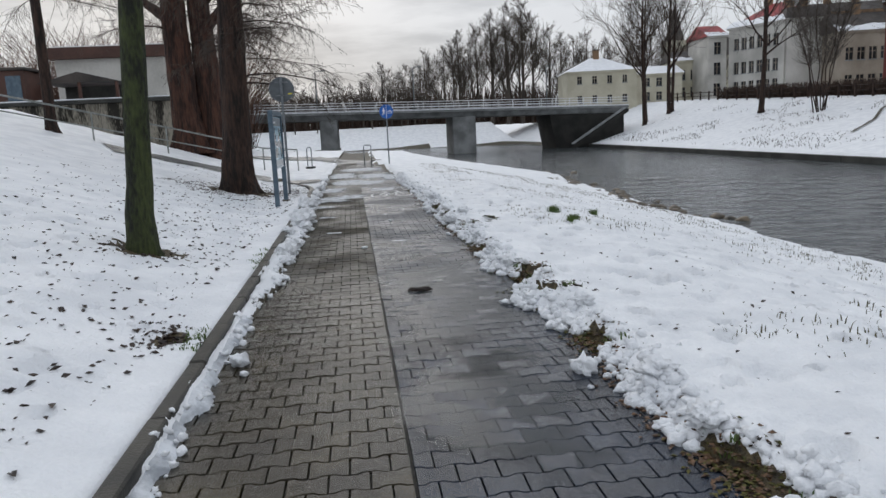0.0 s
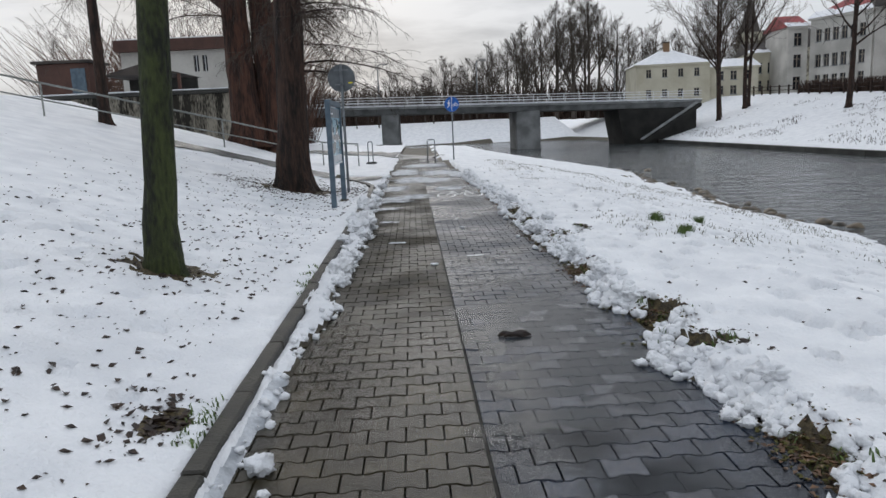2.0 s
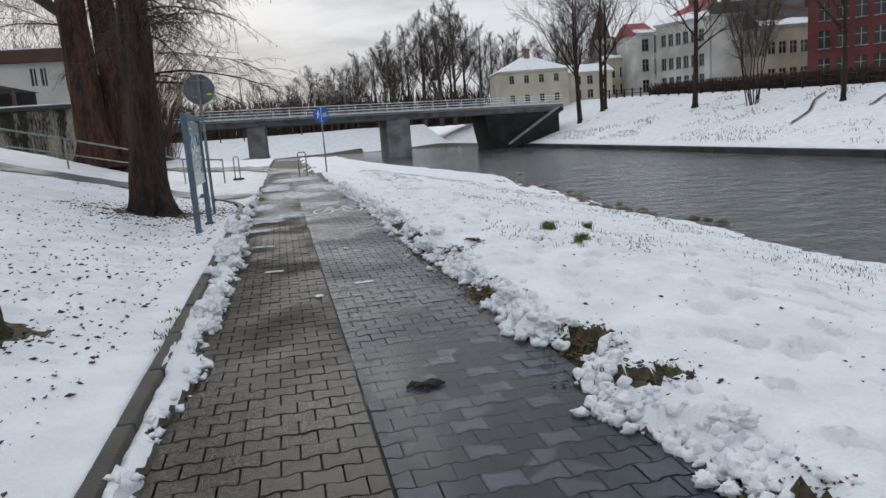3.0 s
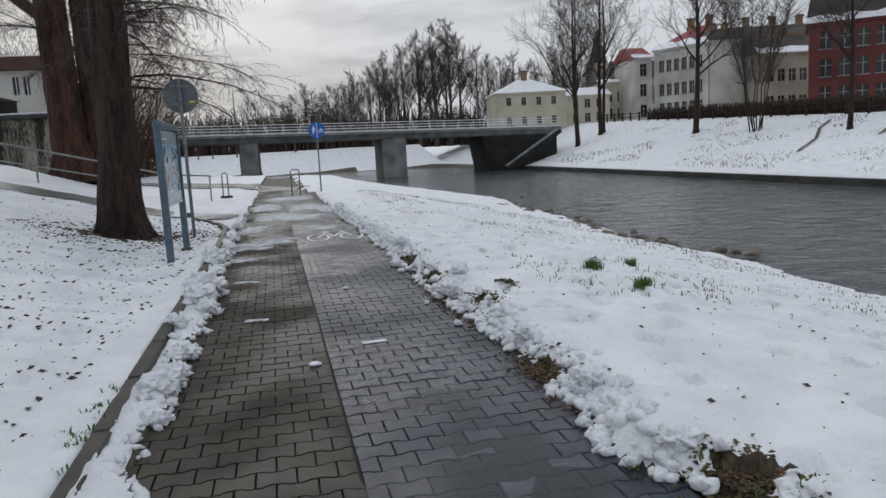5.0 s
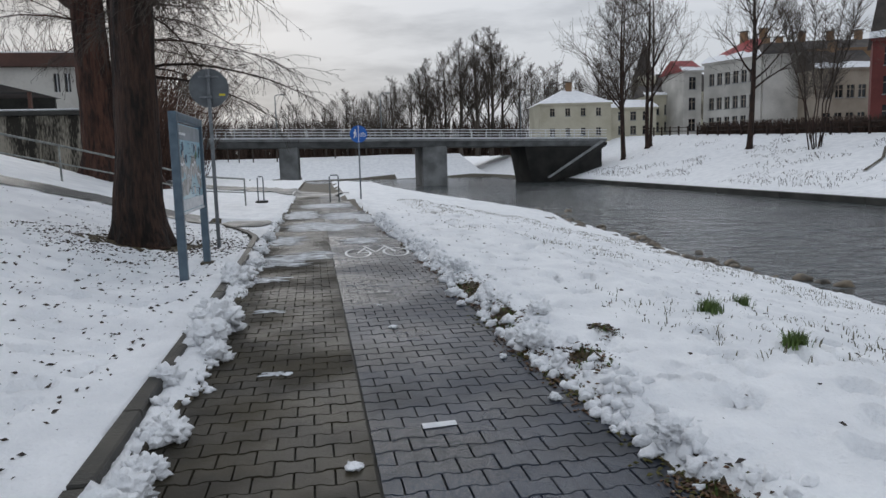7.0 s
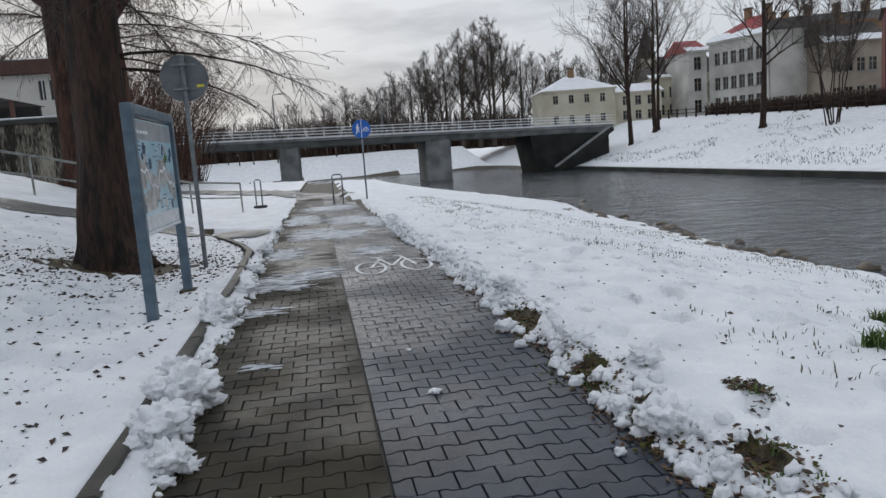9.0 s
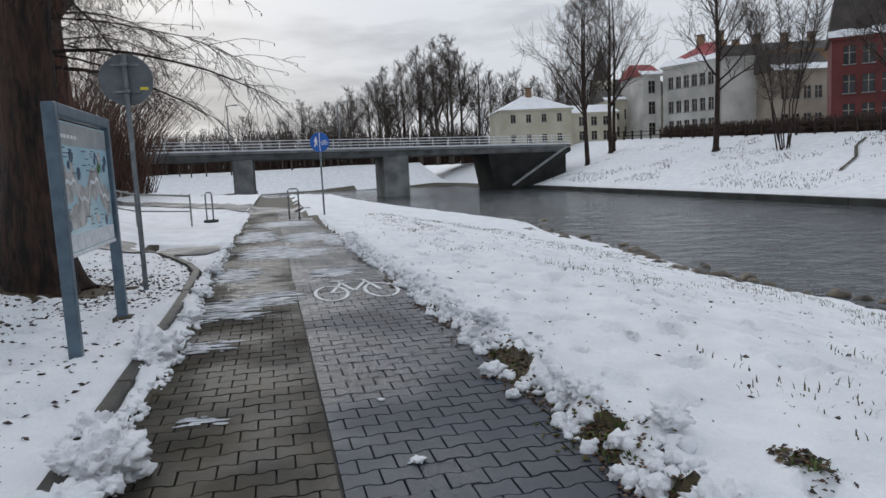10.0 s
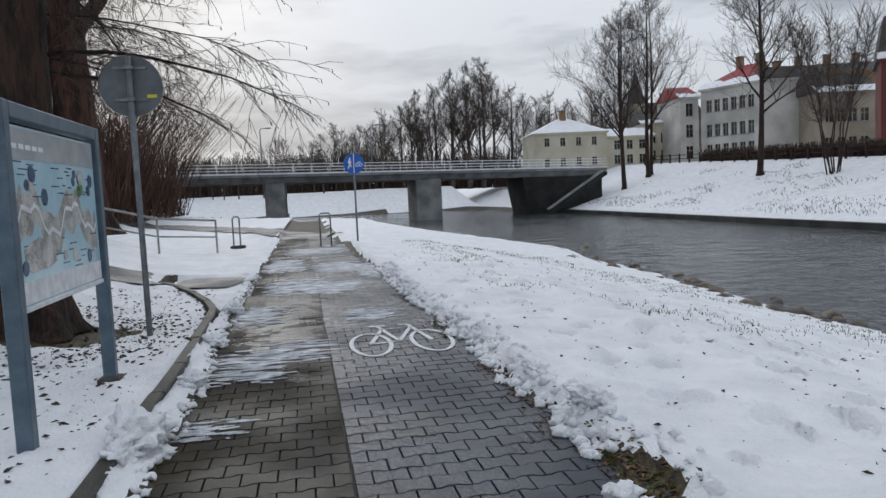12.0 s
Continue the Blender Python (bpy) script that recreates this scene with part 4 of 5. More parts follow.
def many_stemmed(x, y):
    rnd = random.Random(31)
    zz = ground_z(x, y) - 0.1
    t = empty("many_stemmed_tree", x, y, zz, "bare tree with many stems from one stump", "tree")
    for i in range(8):
        a = i / 8 * 2 * math.pi
        s, tw = Tubes(), Tubes()
        pts, rr = [], []
        for k in range(7):
            f = k / 6
            r = 0.35 + 2.9 * f ** 1.2
            pts.append(Vector((math.cos(a) * r + rnd.uniform(-.2, .2), math.sin(a) * r + rnd.uniform(-.2, .2), 13.0 * f * rnd.uniform(0.95, 1.0))))
            rr.append(0.05 * (1 - f) + 0.016)
        s.add(pts, rr, 6)
        s.out("stem", M_BARK, t)
        for k in range(150):
            f = rnd.uniform(0.35, 1)
            j = min(int(f * 6), 5)
            p = pts[j].lerp(pts[j + 1], f * 6 - j)
            d = Vector((rnd.uniform(-1, 1), rnd.uniform(-1, 1), rnd.uniform(0.2, 1.3))).normalized()
            ln = rnd.uniform(0.8, 2.4)
            q = p + d * ln * 0.5 + Vector((rnd.uniform(-.2, .2), rnd.uniform(-.2, .2), 0))
            tw.add([p, q, p + d * ln + Vector((0, 0, 0.3))], [0.022, 0.016, 0.01], 3, cap=False)
        tw.out("crown", M_TWIG_F, t)


many_stemmed(44.0, 66.2)


def far_row():
    """The avenue of tall trees behind the bridge."""
    protos = [bare_tree("avenue_tree", 8, 150, 100 + i, 20, 0.30, "tall bare avenue tree beyond the bridge", M_TWIG_F, M_TWIG_F, "avenue trees", fork=1.1, kids=7, levels=3, first=0.16 + 0.05 * i, limb_len=0.38, twig_r=0.020, spread=0.5, toes=False, z=1.5) for i in range(4)]
    tops = ((-40, 8), (-16, 9), (-9, 10), (-3, 12.5), (4.6, 13.8), (13.6, 16), (21.7, 20), (28.8, 24), (36.6, 27), (40, 22), (43, 18), (51, 19), (66, 17), (90, 16))
    rnd = random.Random(77)
    x, i = -40.0, 0
    for k, p in enumerate(protos):
        px = 13.6 + k * 7
        h = float(np.interp(px, [t[0] for t in tops], [t[1] for t in tops]))
        p.matrix_world = pose(px, 149 + k, 1.8, 0, 0, 60 * k) @ Matrix.Scale(h / 20, 4)
    while x < 88:
        h = float(np.interp(x, [t[0] for t in tops], [t[1] for t in tops])) * rnd.uniform(0.78, 1.06)
        y = 150 + rnd.uniform(-3, 9)
        o = copy_thing(protos[i % 4], pose(x, y, 1.8, 0, 0, rnd.uniform(0, 360)))
        o.scale = (h / 20,) * 3
        x += rnd.uniform(1.5, 2.9)
        i += 1


far_row()


def thicket(name, x0, x1, y0, y1, h, count, seed, label, m, r=0.03, zfun=None, curve=0.3, patchy=False):
    rnd = random.Random(seed)
    t = Tubes()
    for i in range(count):
        x, y = rnd.uniform(x0, x1), rnd.uniform(y0, y1)
        if patchy and fbm(x, y, 0.22, 3.0) < 0.05 + 0.02 * (x - 36):
            continue
        z = (zfun or ground_z)(x, y)
        hh = h * rnd.uniform(0.5, 1.05)
        d = Vector((rnd.uniform(-1, 1) * curve, rnd.uniform(-1, 1) * curve, 1))
        t.add([(x, y, z - 0.1), (x + d.x * hh * 0.3, y + d.y * hh * 0.3, z + hh * 0.55), (x + d.x * hh * 0.8, y + d.y * hh * 0.8, z + hh)], [r, r * 0.8, r * 0.4], 3, cap=False)
    return tagged(t.out(name, m), label, "hedge", kind="stuff")


thicket("hedge", 51.5, 53.0, 46, 101, 1.7, 3600, 4, "bare brown hedge behind the fence", M_BROWNBUSH, 0.05)
thicket("far_thicket", -70, 45, 158, 172, 8.5, 4200, 5, "bare brown woods beyond the avenue", M_BROWNBUSH, 0.10, lambda x, y: 2.0)
thicket("reddish_thicket", -30, -12, 60, 84, 10.5, 3200, 6, "reddish-brown leafless thicket by the bridge end", M_THICKET, 0.03, lambda x, y: 0.5, 0.9)


thicket("bank_grass", 32.5, 49.5, 34, 96, 0.20, 5200, 9, "dry grass stalks poking through the far bank's snow", M_LEAF, 0.022, None, 1.2, True)
ribbon("drain_channel", [(37.0, 51.7), (41, 54.6), (44.5, 58.4), (47.5, 60.6)], 0.24, M_DIRT, "dark drain channel down the snowy far bank", 0.08, "channel")
ribbon("drain_channel", [(42.0, 49.5), (48.5, 53.5)], 0.22, M_DIRT, "dark drain channel down the snowy far bank", 0.08, "channel")

# ---- fence on the far bank ----
def build_fence():
    f = empty("fence", 50, 80, 3, "dark wooden post and rail fence above the bank", "fence")
    y = 46.0
    prev = None
    base = None
    while y < 116:
        z = far_bank_z(50.0, y)
        if base is None:
            base = box_part("post", -0.09, 0.09, -0.09, 0.09, -0.3, 1.25, M_BARK, f, bevel=0.01)
            o = base
        else:
            o = new("post", base.data)
            o.parent = f
        o.location = (0, y - 80, z - 3)
        if prev is not None:
            for h in (0.55, 1.05):
                tube_part("rail", [(0.1, prev[0] - 80, prev[1] - 3 + h), (0.1, y - 80, z - 3 + h)], 0.05, M_BARK, f, sides=5)
        prev = (y, z)
        y += 2.6


build_fence()


# ---- signs, board, rails ----
def disc_bm(radius, thick, seg=40):
    bm = bmesh.new()
    bmesh.ops.create_cone(bm, cap_ends=True, segments=seg, radius1=radius, radius2=radius, depth=thick)
    bmesh.ops.rotate(bm, matrix=Matrix.Rotation(radians(90), 3, "X"), verts=bm.verts)
    return bm


def round_sign_back():
    x, y = -2.42, 19.67
    z = surface(x, y)[0] - 0.03
    s = empty("road_sign", x, y, z, "round road sign seen from its grey back on a steel pole", "road sign")
    tube_part("pole", [(0, 0, 0), (0, 0, 3.14 - z)], 0.032, M_STEEL, s, sides=14)
    bm = disc_bm(0.327, 0.018)
    bmesh.ops.translate(bm, vec=(0, 0.06, 2.83 - z), verts=bm.verts)
    plate = part("plate", bm, M_SIGNBACK, s, "grey back of a round plate")
    bmr = bmesh.new()
    bmesh.ops.create_cone(bmr, cap_ends=False, segments=40, radius1=0.334, radius2=0.334, depth=0.034)
    bmesh.ops.rotate(bmr, matrix=Matrix.Rotation(radians(90), 3, "X"), verts=bmr.verts)
    bmesh.ops.translate(bmr, vec=(0, 0.06, 2.83 - z), verts=bmr.verts)
    part("rim", bmr, M_STEEL, plate)
    for dz in (-0.15, 0.19):
        bm = bm_box(bmesh.new(), -0.17, 0.17, 0.028, 0.049, 2.83 - z + dz - 0.014, 2.83 - z + dz + 0.014)
        bm_box(bm, -0.045, 0.045, -0.04, 0.026, 2.83 - z + dz - 0.02, 2.83 - z + dz + 0.02, 0.004)
        part("bracket", bm, M_STEEL, s)
    box_part("sticker", 0.16, 0.26, 0.046, 0.0495, 2.83 - z - 0.13, 2.83 - z - 0.095, M_YELLOW, plate, "small yellow sticker")


round_sign_back()


def flat_shape(name, pts, y, m, parent, thick=0.003):
    """A flat shape in the x-z plane that faces the walker."""
    n = len(pts)
    verts = [(px, y - thick, pz) for px, pz in pts] + [(px, y, pz) for px, pz in pts]
    faces = [tuple(range(n)), tuple(range(2 * n - 1, n - 1, -1))] + [(i, i + n, (i + 1) % n + n, (i + 1) % n) for i in range(n)]
    return mesh_object(name, verts, faces, m, parent)


def ring(cx, cz, r, w, n=16):
    outer = [(cx + r * math.cos(2 * math.pi * i / n), cz + r * math.sin(2 * math.pi * i / n)) for i in range(n + 1)]
    inner = [(cx + (r - w) * math.cos(2 * math.pi * i / n), cz + (r - w) * math.sin(2 * math.pi * i / n)) for i in range(n, -1, -1)]
    return outer + inner


def blue_sign():
    x, y = 0.85, 33.9
    z = surface(x, y)[0] - 0.05
    s = empty("path_sign", x, y, z, "round blue shared path sign on a steel pole", "road sign")
    c = 2.516 - z
    tube_part("pole", [(0, 0.06, 0), (0, 0.06, c + 0.3)], 0.03, M_STEEL, s, sides=12)
    bm = disc_bm(0.32, 0.02)
    bmesh.ops.translate(bm, vec=(0, 0, c), verts=bm.verts)
    f = part("plate", bm, M_BLUE, s, "blue round plate")
    yy = -0.013
    flat_shape("divider", [(-0.012, c - 0.3), (0.012, c - 0.3), (0.012, c + 0.3), (-0.012, c + 0.3)], yy, M_WHITE, f)
    flat_shape("walker_symbol", [(-0.20, c - 0.14), (-0.15, c - 0.02), (-0.19, c + 0.06), (-0.13, c + 0.12), (-0.15, c + 0.18), (-0.10, c + 0.18), (-0.10, c + 0.1), (-0.05, c + 0.02), (-0.10, c + 0.03), (-0.06, c - 0.14), (-0.11, c - 0.04), (-0.16, c - 0.15)], yy, M_WHITE, f)
    for cx in (0.09, 0.21):
        flat_shape("bicycle_symbol", ring(cx, c - 0.04, 0.055, 0.02), yy, M_WHITE, f)
    flat_shape("bicycle_frame", [(0.09, c - 0.03), (0.13, c + 0.06), (0.20, c + 0.06), (0.22, c - 0.03), (0.19, c + 0.03), (0.14, c + 0.03)], yy, M_WHITE, f)


blue_sign()


def info_board():
    b = empty("info_board", -2.325, 16.78, 0.05, "blue-grey steel information board with a printed map panel", "information board")
    y1, y2, top = -0.91, 0.91, 2.13
    for y in (y1, y2):
        box_part("post", -0.05, 0.05, y - 0.045, y + 0.045, -0.1, top, M_BLUEGREY, b, bevel=0.008)
        box_part("foot_plate", -0.09, 0.09, y - 0.09, y + 0.09, -0.02, 0.06, M_DIRT, b, bevel=0.01)
    box_part("top_beam", -0.05, 0.05, y1 + 0.046, y2 - 0.046, top - 0.1, top - 0.002, M_BLUEGREY, b, bevel=0.008)
    p = box_part("panel", -0.018, 0.012, y1 + 0.06, y2 - 0.06, 0.90, top - 0.13, M_PANEL, b, "pale blue printed map panel")
    bm = bm_box(bmesh.new(), -0.02, 0.022, y1 + 0.05, y2 - 0.05, 0.865, 0.898, 0.004)
    part("lower_strip", bm, M_WHITE, b)
    x0 = 0.0125

    def patch(name, ya, yb, za, zb, m, n=4, wob=0.0, seed=1, lift=0.003):
        rnd = random.Random(seed)
        if n == 4:
            pts = [(ya, za), (yb, za), (yb, zb), (ya, zb)]
        else:
            pts = [((ya + yb) / 2 + (yb - ya) / 2 * math.cos(2 * math.pi * i / n) * (1 + wob * rnd.uniform(-1, 1)), (za + zb) / 2 + (zb - za) / 2 * math.sin(2 * math.pi * i / n) * (1 + wob * rnd.uniform(-1, 1))) for i in range(n)]
        k = len(pts)
        verts = [(x0 + lift, q[0], q[1]) for q in pts] + [(x0, q[0], q[1]) for q in pts]
        faces = [tuple(range(k)), tuple(range(2 * k - 1, k - 1, -1))] + [(i, i + k, (i + 1) % k + k, (i + 1) % k) for i in range(k)]
        return mesh_object(name, verts, faces, m, p)

    patch("title_strip", y1 + 0.07, y2 - 0.07, 1.80, 1.985, M_PANEL_G)
    patch("lower_band", y1 + 0.07, y2 - 0.07, 0.91, 1.05, M_WHITE)
    verts, faces = [], []
    n = 22
    for i in range(n + 1):
        y = y1 + 0.12 + (y2 - y1 - 0.24) * i / n
        c = 1.42 + 0.10 * math.sin(i * 0.55) + 0.04 * math.sin(i * 1.7)
        verts += [(x0 + 0.0015, y, c - 0.15 - 0.04 * math.sin(i)), (x0 + 0.0015, y, c + 0.11 + 0.03 * math.sin(2 * i))]
    faces = [(2 * i, 2 * i + 2, 2 * i + 3, 2 * i + 1) for i in range(n)]
    mesh_object("river_map", verts, faces, M_PANEL_M, p, "grey-brown printed landscape map")
    verts = []
    for i in range(n + 1):
        y = y1 + 0.12 + (y2 - y1 - 0.24) * i / n
        c = 1.42 + 0.10 * math.sin(i * 0.55) + 0.04 * math.sin(i * 1.7)
        verts += [(x0 + 0.004, y, c - 0.02), (x0 + 0.004, y, c + 0.012)]
    mesh_object("river_line", verts, faces, M_WHITE, p)
    patch("grey_map_area", y1 + 0.15, y1 + 0.75, 1.09, 1.30, M_PANEL_M, 12, 0.2, 4)
    for i in range(40):
        rnd = random.Random(500 + i)
        yy = y1 + 0.16 + (y2 - y1 - 0.32) * rnd.random()
        zz = 1.04 + 0.70 * rnd.random()
        if abs(zz - 1.40) < 0.15 or zz < 1.1:
            continue
        r = rnd.uniform(0.028, 0.058)
        patch("picture_spot", yy - r, yy + r, zz - r, zz + r, (M_INK, M_INK, M_PANEL_G, M_INK, M_INK_G, M_PANEL_M)[i % 6], 12, 0.08, i, 0.0035 + 0.0003 * (i % 9))
    for i in range(40):
        rnd = random.Random(900 + i)
        yy = y1 + 0.12 + (y2 - y1 - 0.4) * rnd.random()
        zz = rnd.choice((rnd.uniform(1.55, 1.78), rnd.uniform(1.02, 1.28)))
        patch("text_bar", yy, yy + rnd.uniform(0.06, 0.16), zz, zz + 0.008, M_INK, lift=0.0025)
    for i in range(5):
        patch("title_bar", y1 + 0.12 + i * 0.11, y1 + 0.2 + i * 0.11, 1.86, 1.89, M_WHITE, lift=0.006)


info_board()


def hoop(x0, x1, y, h, label, m=M_STEEL, mid=False, block=False):
    z = surface((x0 + x1) / 2, y)[0] - 0.05
    s = empty("hoop_barrier", (x0 + x1) / 2, y, z, label, "barrier")
    w = (x1 - x0) / 2
    pts = [(-w, 0, 0), (-w, 0, h - 0.05), (-w + 0.04, 0, h), (w - 0.04, 0, h), (w, 0, h - 0.05), (w, 0, 0)]
    tube_part("tube", pts, 0.024, m, s, sides=8)
    if block:
        box_part("base_block", -w - 0.1, w + 0.15, -0.12, 0.12, 0.0, 0.14, M_CONC_D, s, bevel=0.03)


hoop(-0.30, 0.03, 34.0, 1.12, "thin steel hoop barrier in the middle of the path")
hoop(-2.92, -2.72, 34.0, 1.02, "narrow steel hoop barrier on a dark block", block=True)


def handrail():
    h = empty("handrail", -3.2, 32.5, 0, "weathered steel handrail with two rails climbing the slope", "handrail")
    line = [(-3.23, 32.5, 0.08), (-4.5, 31.0, 0.2), (-5.8, 29.6, 0.62), (-7.3, 27.0, 1.05), (-9.1, 25.0, 1.75), (-11.2, 23.0, 2.25), (-14.0, 20.6, 2.75), (-17.0, 18.5, 3.1)]
    pts = [Vector((x + 3.2, y - 32.5, max(z, ground_z(x, y)))) for x, y, z in line]
    for p in pts:
        tube_part("post", [p - Vector((0, 0, 0.4)), p + Vector((0, 0, 0.92))], 0.027, M_RAIL, h, sides=8)
    for dz, r in ((0.92, 0.03), (0.45, 0.022)):
        for a, b in zip(pts, pts[1:]):
            tube_part("rail", [a + Vector((0, 0, dz)), b + Vector((0, 0, dz))], r, M_RAIL, h, sides=8)


handrail()


# ---- bicycle marking and things lying on the path ----
def bicycle_marking():
    s = empty("bicycle_marking", 0.24, 18.6, 0.0075, "worn white painted bicycle symbol on the dark pavers", "road marking")

    def band(name, pts, w):
        line = [Vector((x, y, 0)) for x, y in pts]
        verts, faces = [], []
        for i, p in enumerate(line):
            d = (line[min(i + 1, len(line) - 1)] - line[max(i - 1, 0)]).normalized()
            q = Vector((-d.y, d.x, 0)) * w / 2
            verts += [p + q, p - q]
        faces = [(2 * i, 2 * i + 1, 2 * i + 3, 2 * i + 2) for i in range(len(line) - 1)]
        mesh_object(name, verts, faces, M_WHITE, s)

    for cx in (-0.30, 0.33):
        band("wheel", [(cx + 0.2 * math.cos(a / 24 * 2 * math.pi), 0.55 * math.sin(a / 24 * 2 * math.pi)) for a in range(25)], 0.045)
    band("frame", [(-0.30, 0), (-0.12, 0.75), (0.22, 0.8), (0.0, 0.05), (-0.30, 0)], 0.05)
    band("fork", [(0.33, 0), (0.2, 0.95), (0.1, 1.0)], 0.05)
    band("seat_post", [(0.0, 0.05), (-0.15, 0.95)], 0.045)
    band("saddle", [(-0.25, 0.97), (-0.05, 0.97)], 0.07)


bicycle_marking()


def lump_mesh(name, r, seed, flat=0.7, sub=3, rough=0.28):
    bm = bmesh.new()
    bmesh.ops.create_icosphere(bm, subdivisions=sub, radius=1)
    for v in bm.verts:
        c = v.co
        k = 0.70 + 2.0 * rough * abs(noise.fractal(c * 1.7 + Vector((seed, seed * 0.7, 0)), 0.95, 2, 5)) + 0.2 * noise.noise(c * 4 + Vector((seed, 0, 0))) + 0.035 * noise.noise(c * 11 + Vector((0, seed, 0)))
        v.co = Vector((c.x * k * r, c.y * k * r, c.z * k * r * flat))
    me = bpy.data.meshes.new(name)
    bm.to_mesh(me)
    bm.free()
    me.materials.append(M_SNOW)
    me.polygons.foreach_set("use_smooth", [True] * len(me.polygons))
    return me


def snow_chunk(x, y, r, seed, label, flat=0.75):
    z = max(surface(x, y)[0], 0.0)
    o = new("snow_chunk", lump_mesh("snow_chunk", r, seed, flat, 4 if r > 0.09 else 3, 0.4))
    o.matrix_world = pose(x, y, z + r * flat * 0.6, 0, 0, seed * 40)
    tagged(o, label, "snow", "snow chunks")


for i, (x, y, r) in enumerate(((0.885, 4.45, 0.085), (-1.45, 5.2, 0.075), (-1.38, 4.95, 0.03), (0.80, 14.47, 0.09), (0.77, 13.93, 0.05), (0.98, 12.0, 0.13), (0.9, 12.36, 0.07), (0.86, 12.62, 0.05), (0.95, 5.5, 0.05), (0.99, 4.3, 0.03), (1.02, 4.6, 0.035), (0.83, 4.15, 0.02), (0.7, 11.9, 0.03), (0.78, 10.9, 0.04))):
    snow_chunk(x, y, r, 11 + i, "loose lump of snow lying on wet pavers")
for i, (x, y, r) in enumerate(((-1.58, 13.45, 0.21), (-1.70, 15.85, 0.2), (-1.60, 12.75, 0.17), (-1.5, 12.4, 0.12), (-1.55, 9.7, 0.13), (-1.5, 9.3, 0.09), (-1.52, 10.3, 0.1), (-1.52, 10.8, 0.11), (-1.53, 9.95, 0.12), (-1.74, 13.9, 0.12), (-1.7, 11.7, 0.10), (-1.62, 17.4, 0.11), (-1.66, 19.2, 0.12), (-1.70, 21.4, 0.14))):
    snow_chunk(x, y, r, 51 + i, "heaped clump of snow against the kerb", 0.7)
    for k in range(4):
        a = 1.7 * k + i
        snow_chunk(x + 0.75 * r * math.cos(a), y + 1.15 * r * math.sin(a), r * (0.32 + 0.09 * (k % 3)), 151 + 4 * i + k, "small clump of snow beside a heap at the kerb", 0.75)
for i, (x, y, r) in enumerate(((0.86, 6.35, 0.10), (1.0, 6.32, 0.12), (0.75, 6.4, 0.06), (1.12, 5.55, 0.12), (1.0, 5.4, 0.07), (1.2, 4.0, 0.16), (1.3, 5.8, 0.14), (1.1, 7.8, 0.13), (1.1, 8.8, 0.14), (1.1, 10.0, 0.13), (1.02, 12.9, 0.12), (1.1, 13.6, 0.16), (1.08, 15.6, 0.17), (1.05, 16.6, 0.14), (1.3, 12.9, 0.15), (1.15, 3.3, 0.14))):
    snow_chunk(x, y, r * 0.72, 91 + i, "broken clump of snow at the path edge", 0.62)


def snow_lumps():
    rnd = random.Random(8)
    protos = []
    for i in range(5):
        me = lump_mesh("lump", 1.0, 300 + i, 0.7, 2, 0.5)
        protos.append(([v.co.copy() for v in me.vertices], [tuple(p.vertices) for p in me.polygons]))
        bpy.data.meshes.remove(me)
    verts, faces = [], []
    for i in range(2300):
        y = 2 + 24 * rnd.random() ** 1.3
        if i % 4:
            x = edge_x(y) + abs(rnd.gauss(0, 0.16)) - 0.05
            r = rnd.uniform(0.010, 0.055)
        else:
            x = slush_x(y) + kerb_shift(y) - abs(rnd.gauss(0, 0.06)) + 0.03
            if y < 7 and rnd.random() < 0.6:
                continue
            r = rnd.uniform(0.008, 0.04)
        if bare_spot(x, y):
            continue
        z = max(surface(x, y)[0], 0.0)
        pv, pf = protos[i % 5]
        m = pose(x, y, z + r * 0.3, rnd.uniform(0, 40), rnd.uniform(0, 40), rnd.uniform(0, 360))
        b = len(verts)
        verts += [m @ (c * r) for c in pv]
        faces += [tuple(k + b for k in f) for f in pf]
    tagged(mesh_object("snow_lumps", verts, faces, M_SNOW, smooth=True), "crumbled snow lumps along both edges of the path", "snow", kind="stuff")


snow_lumps()


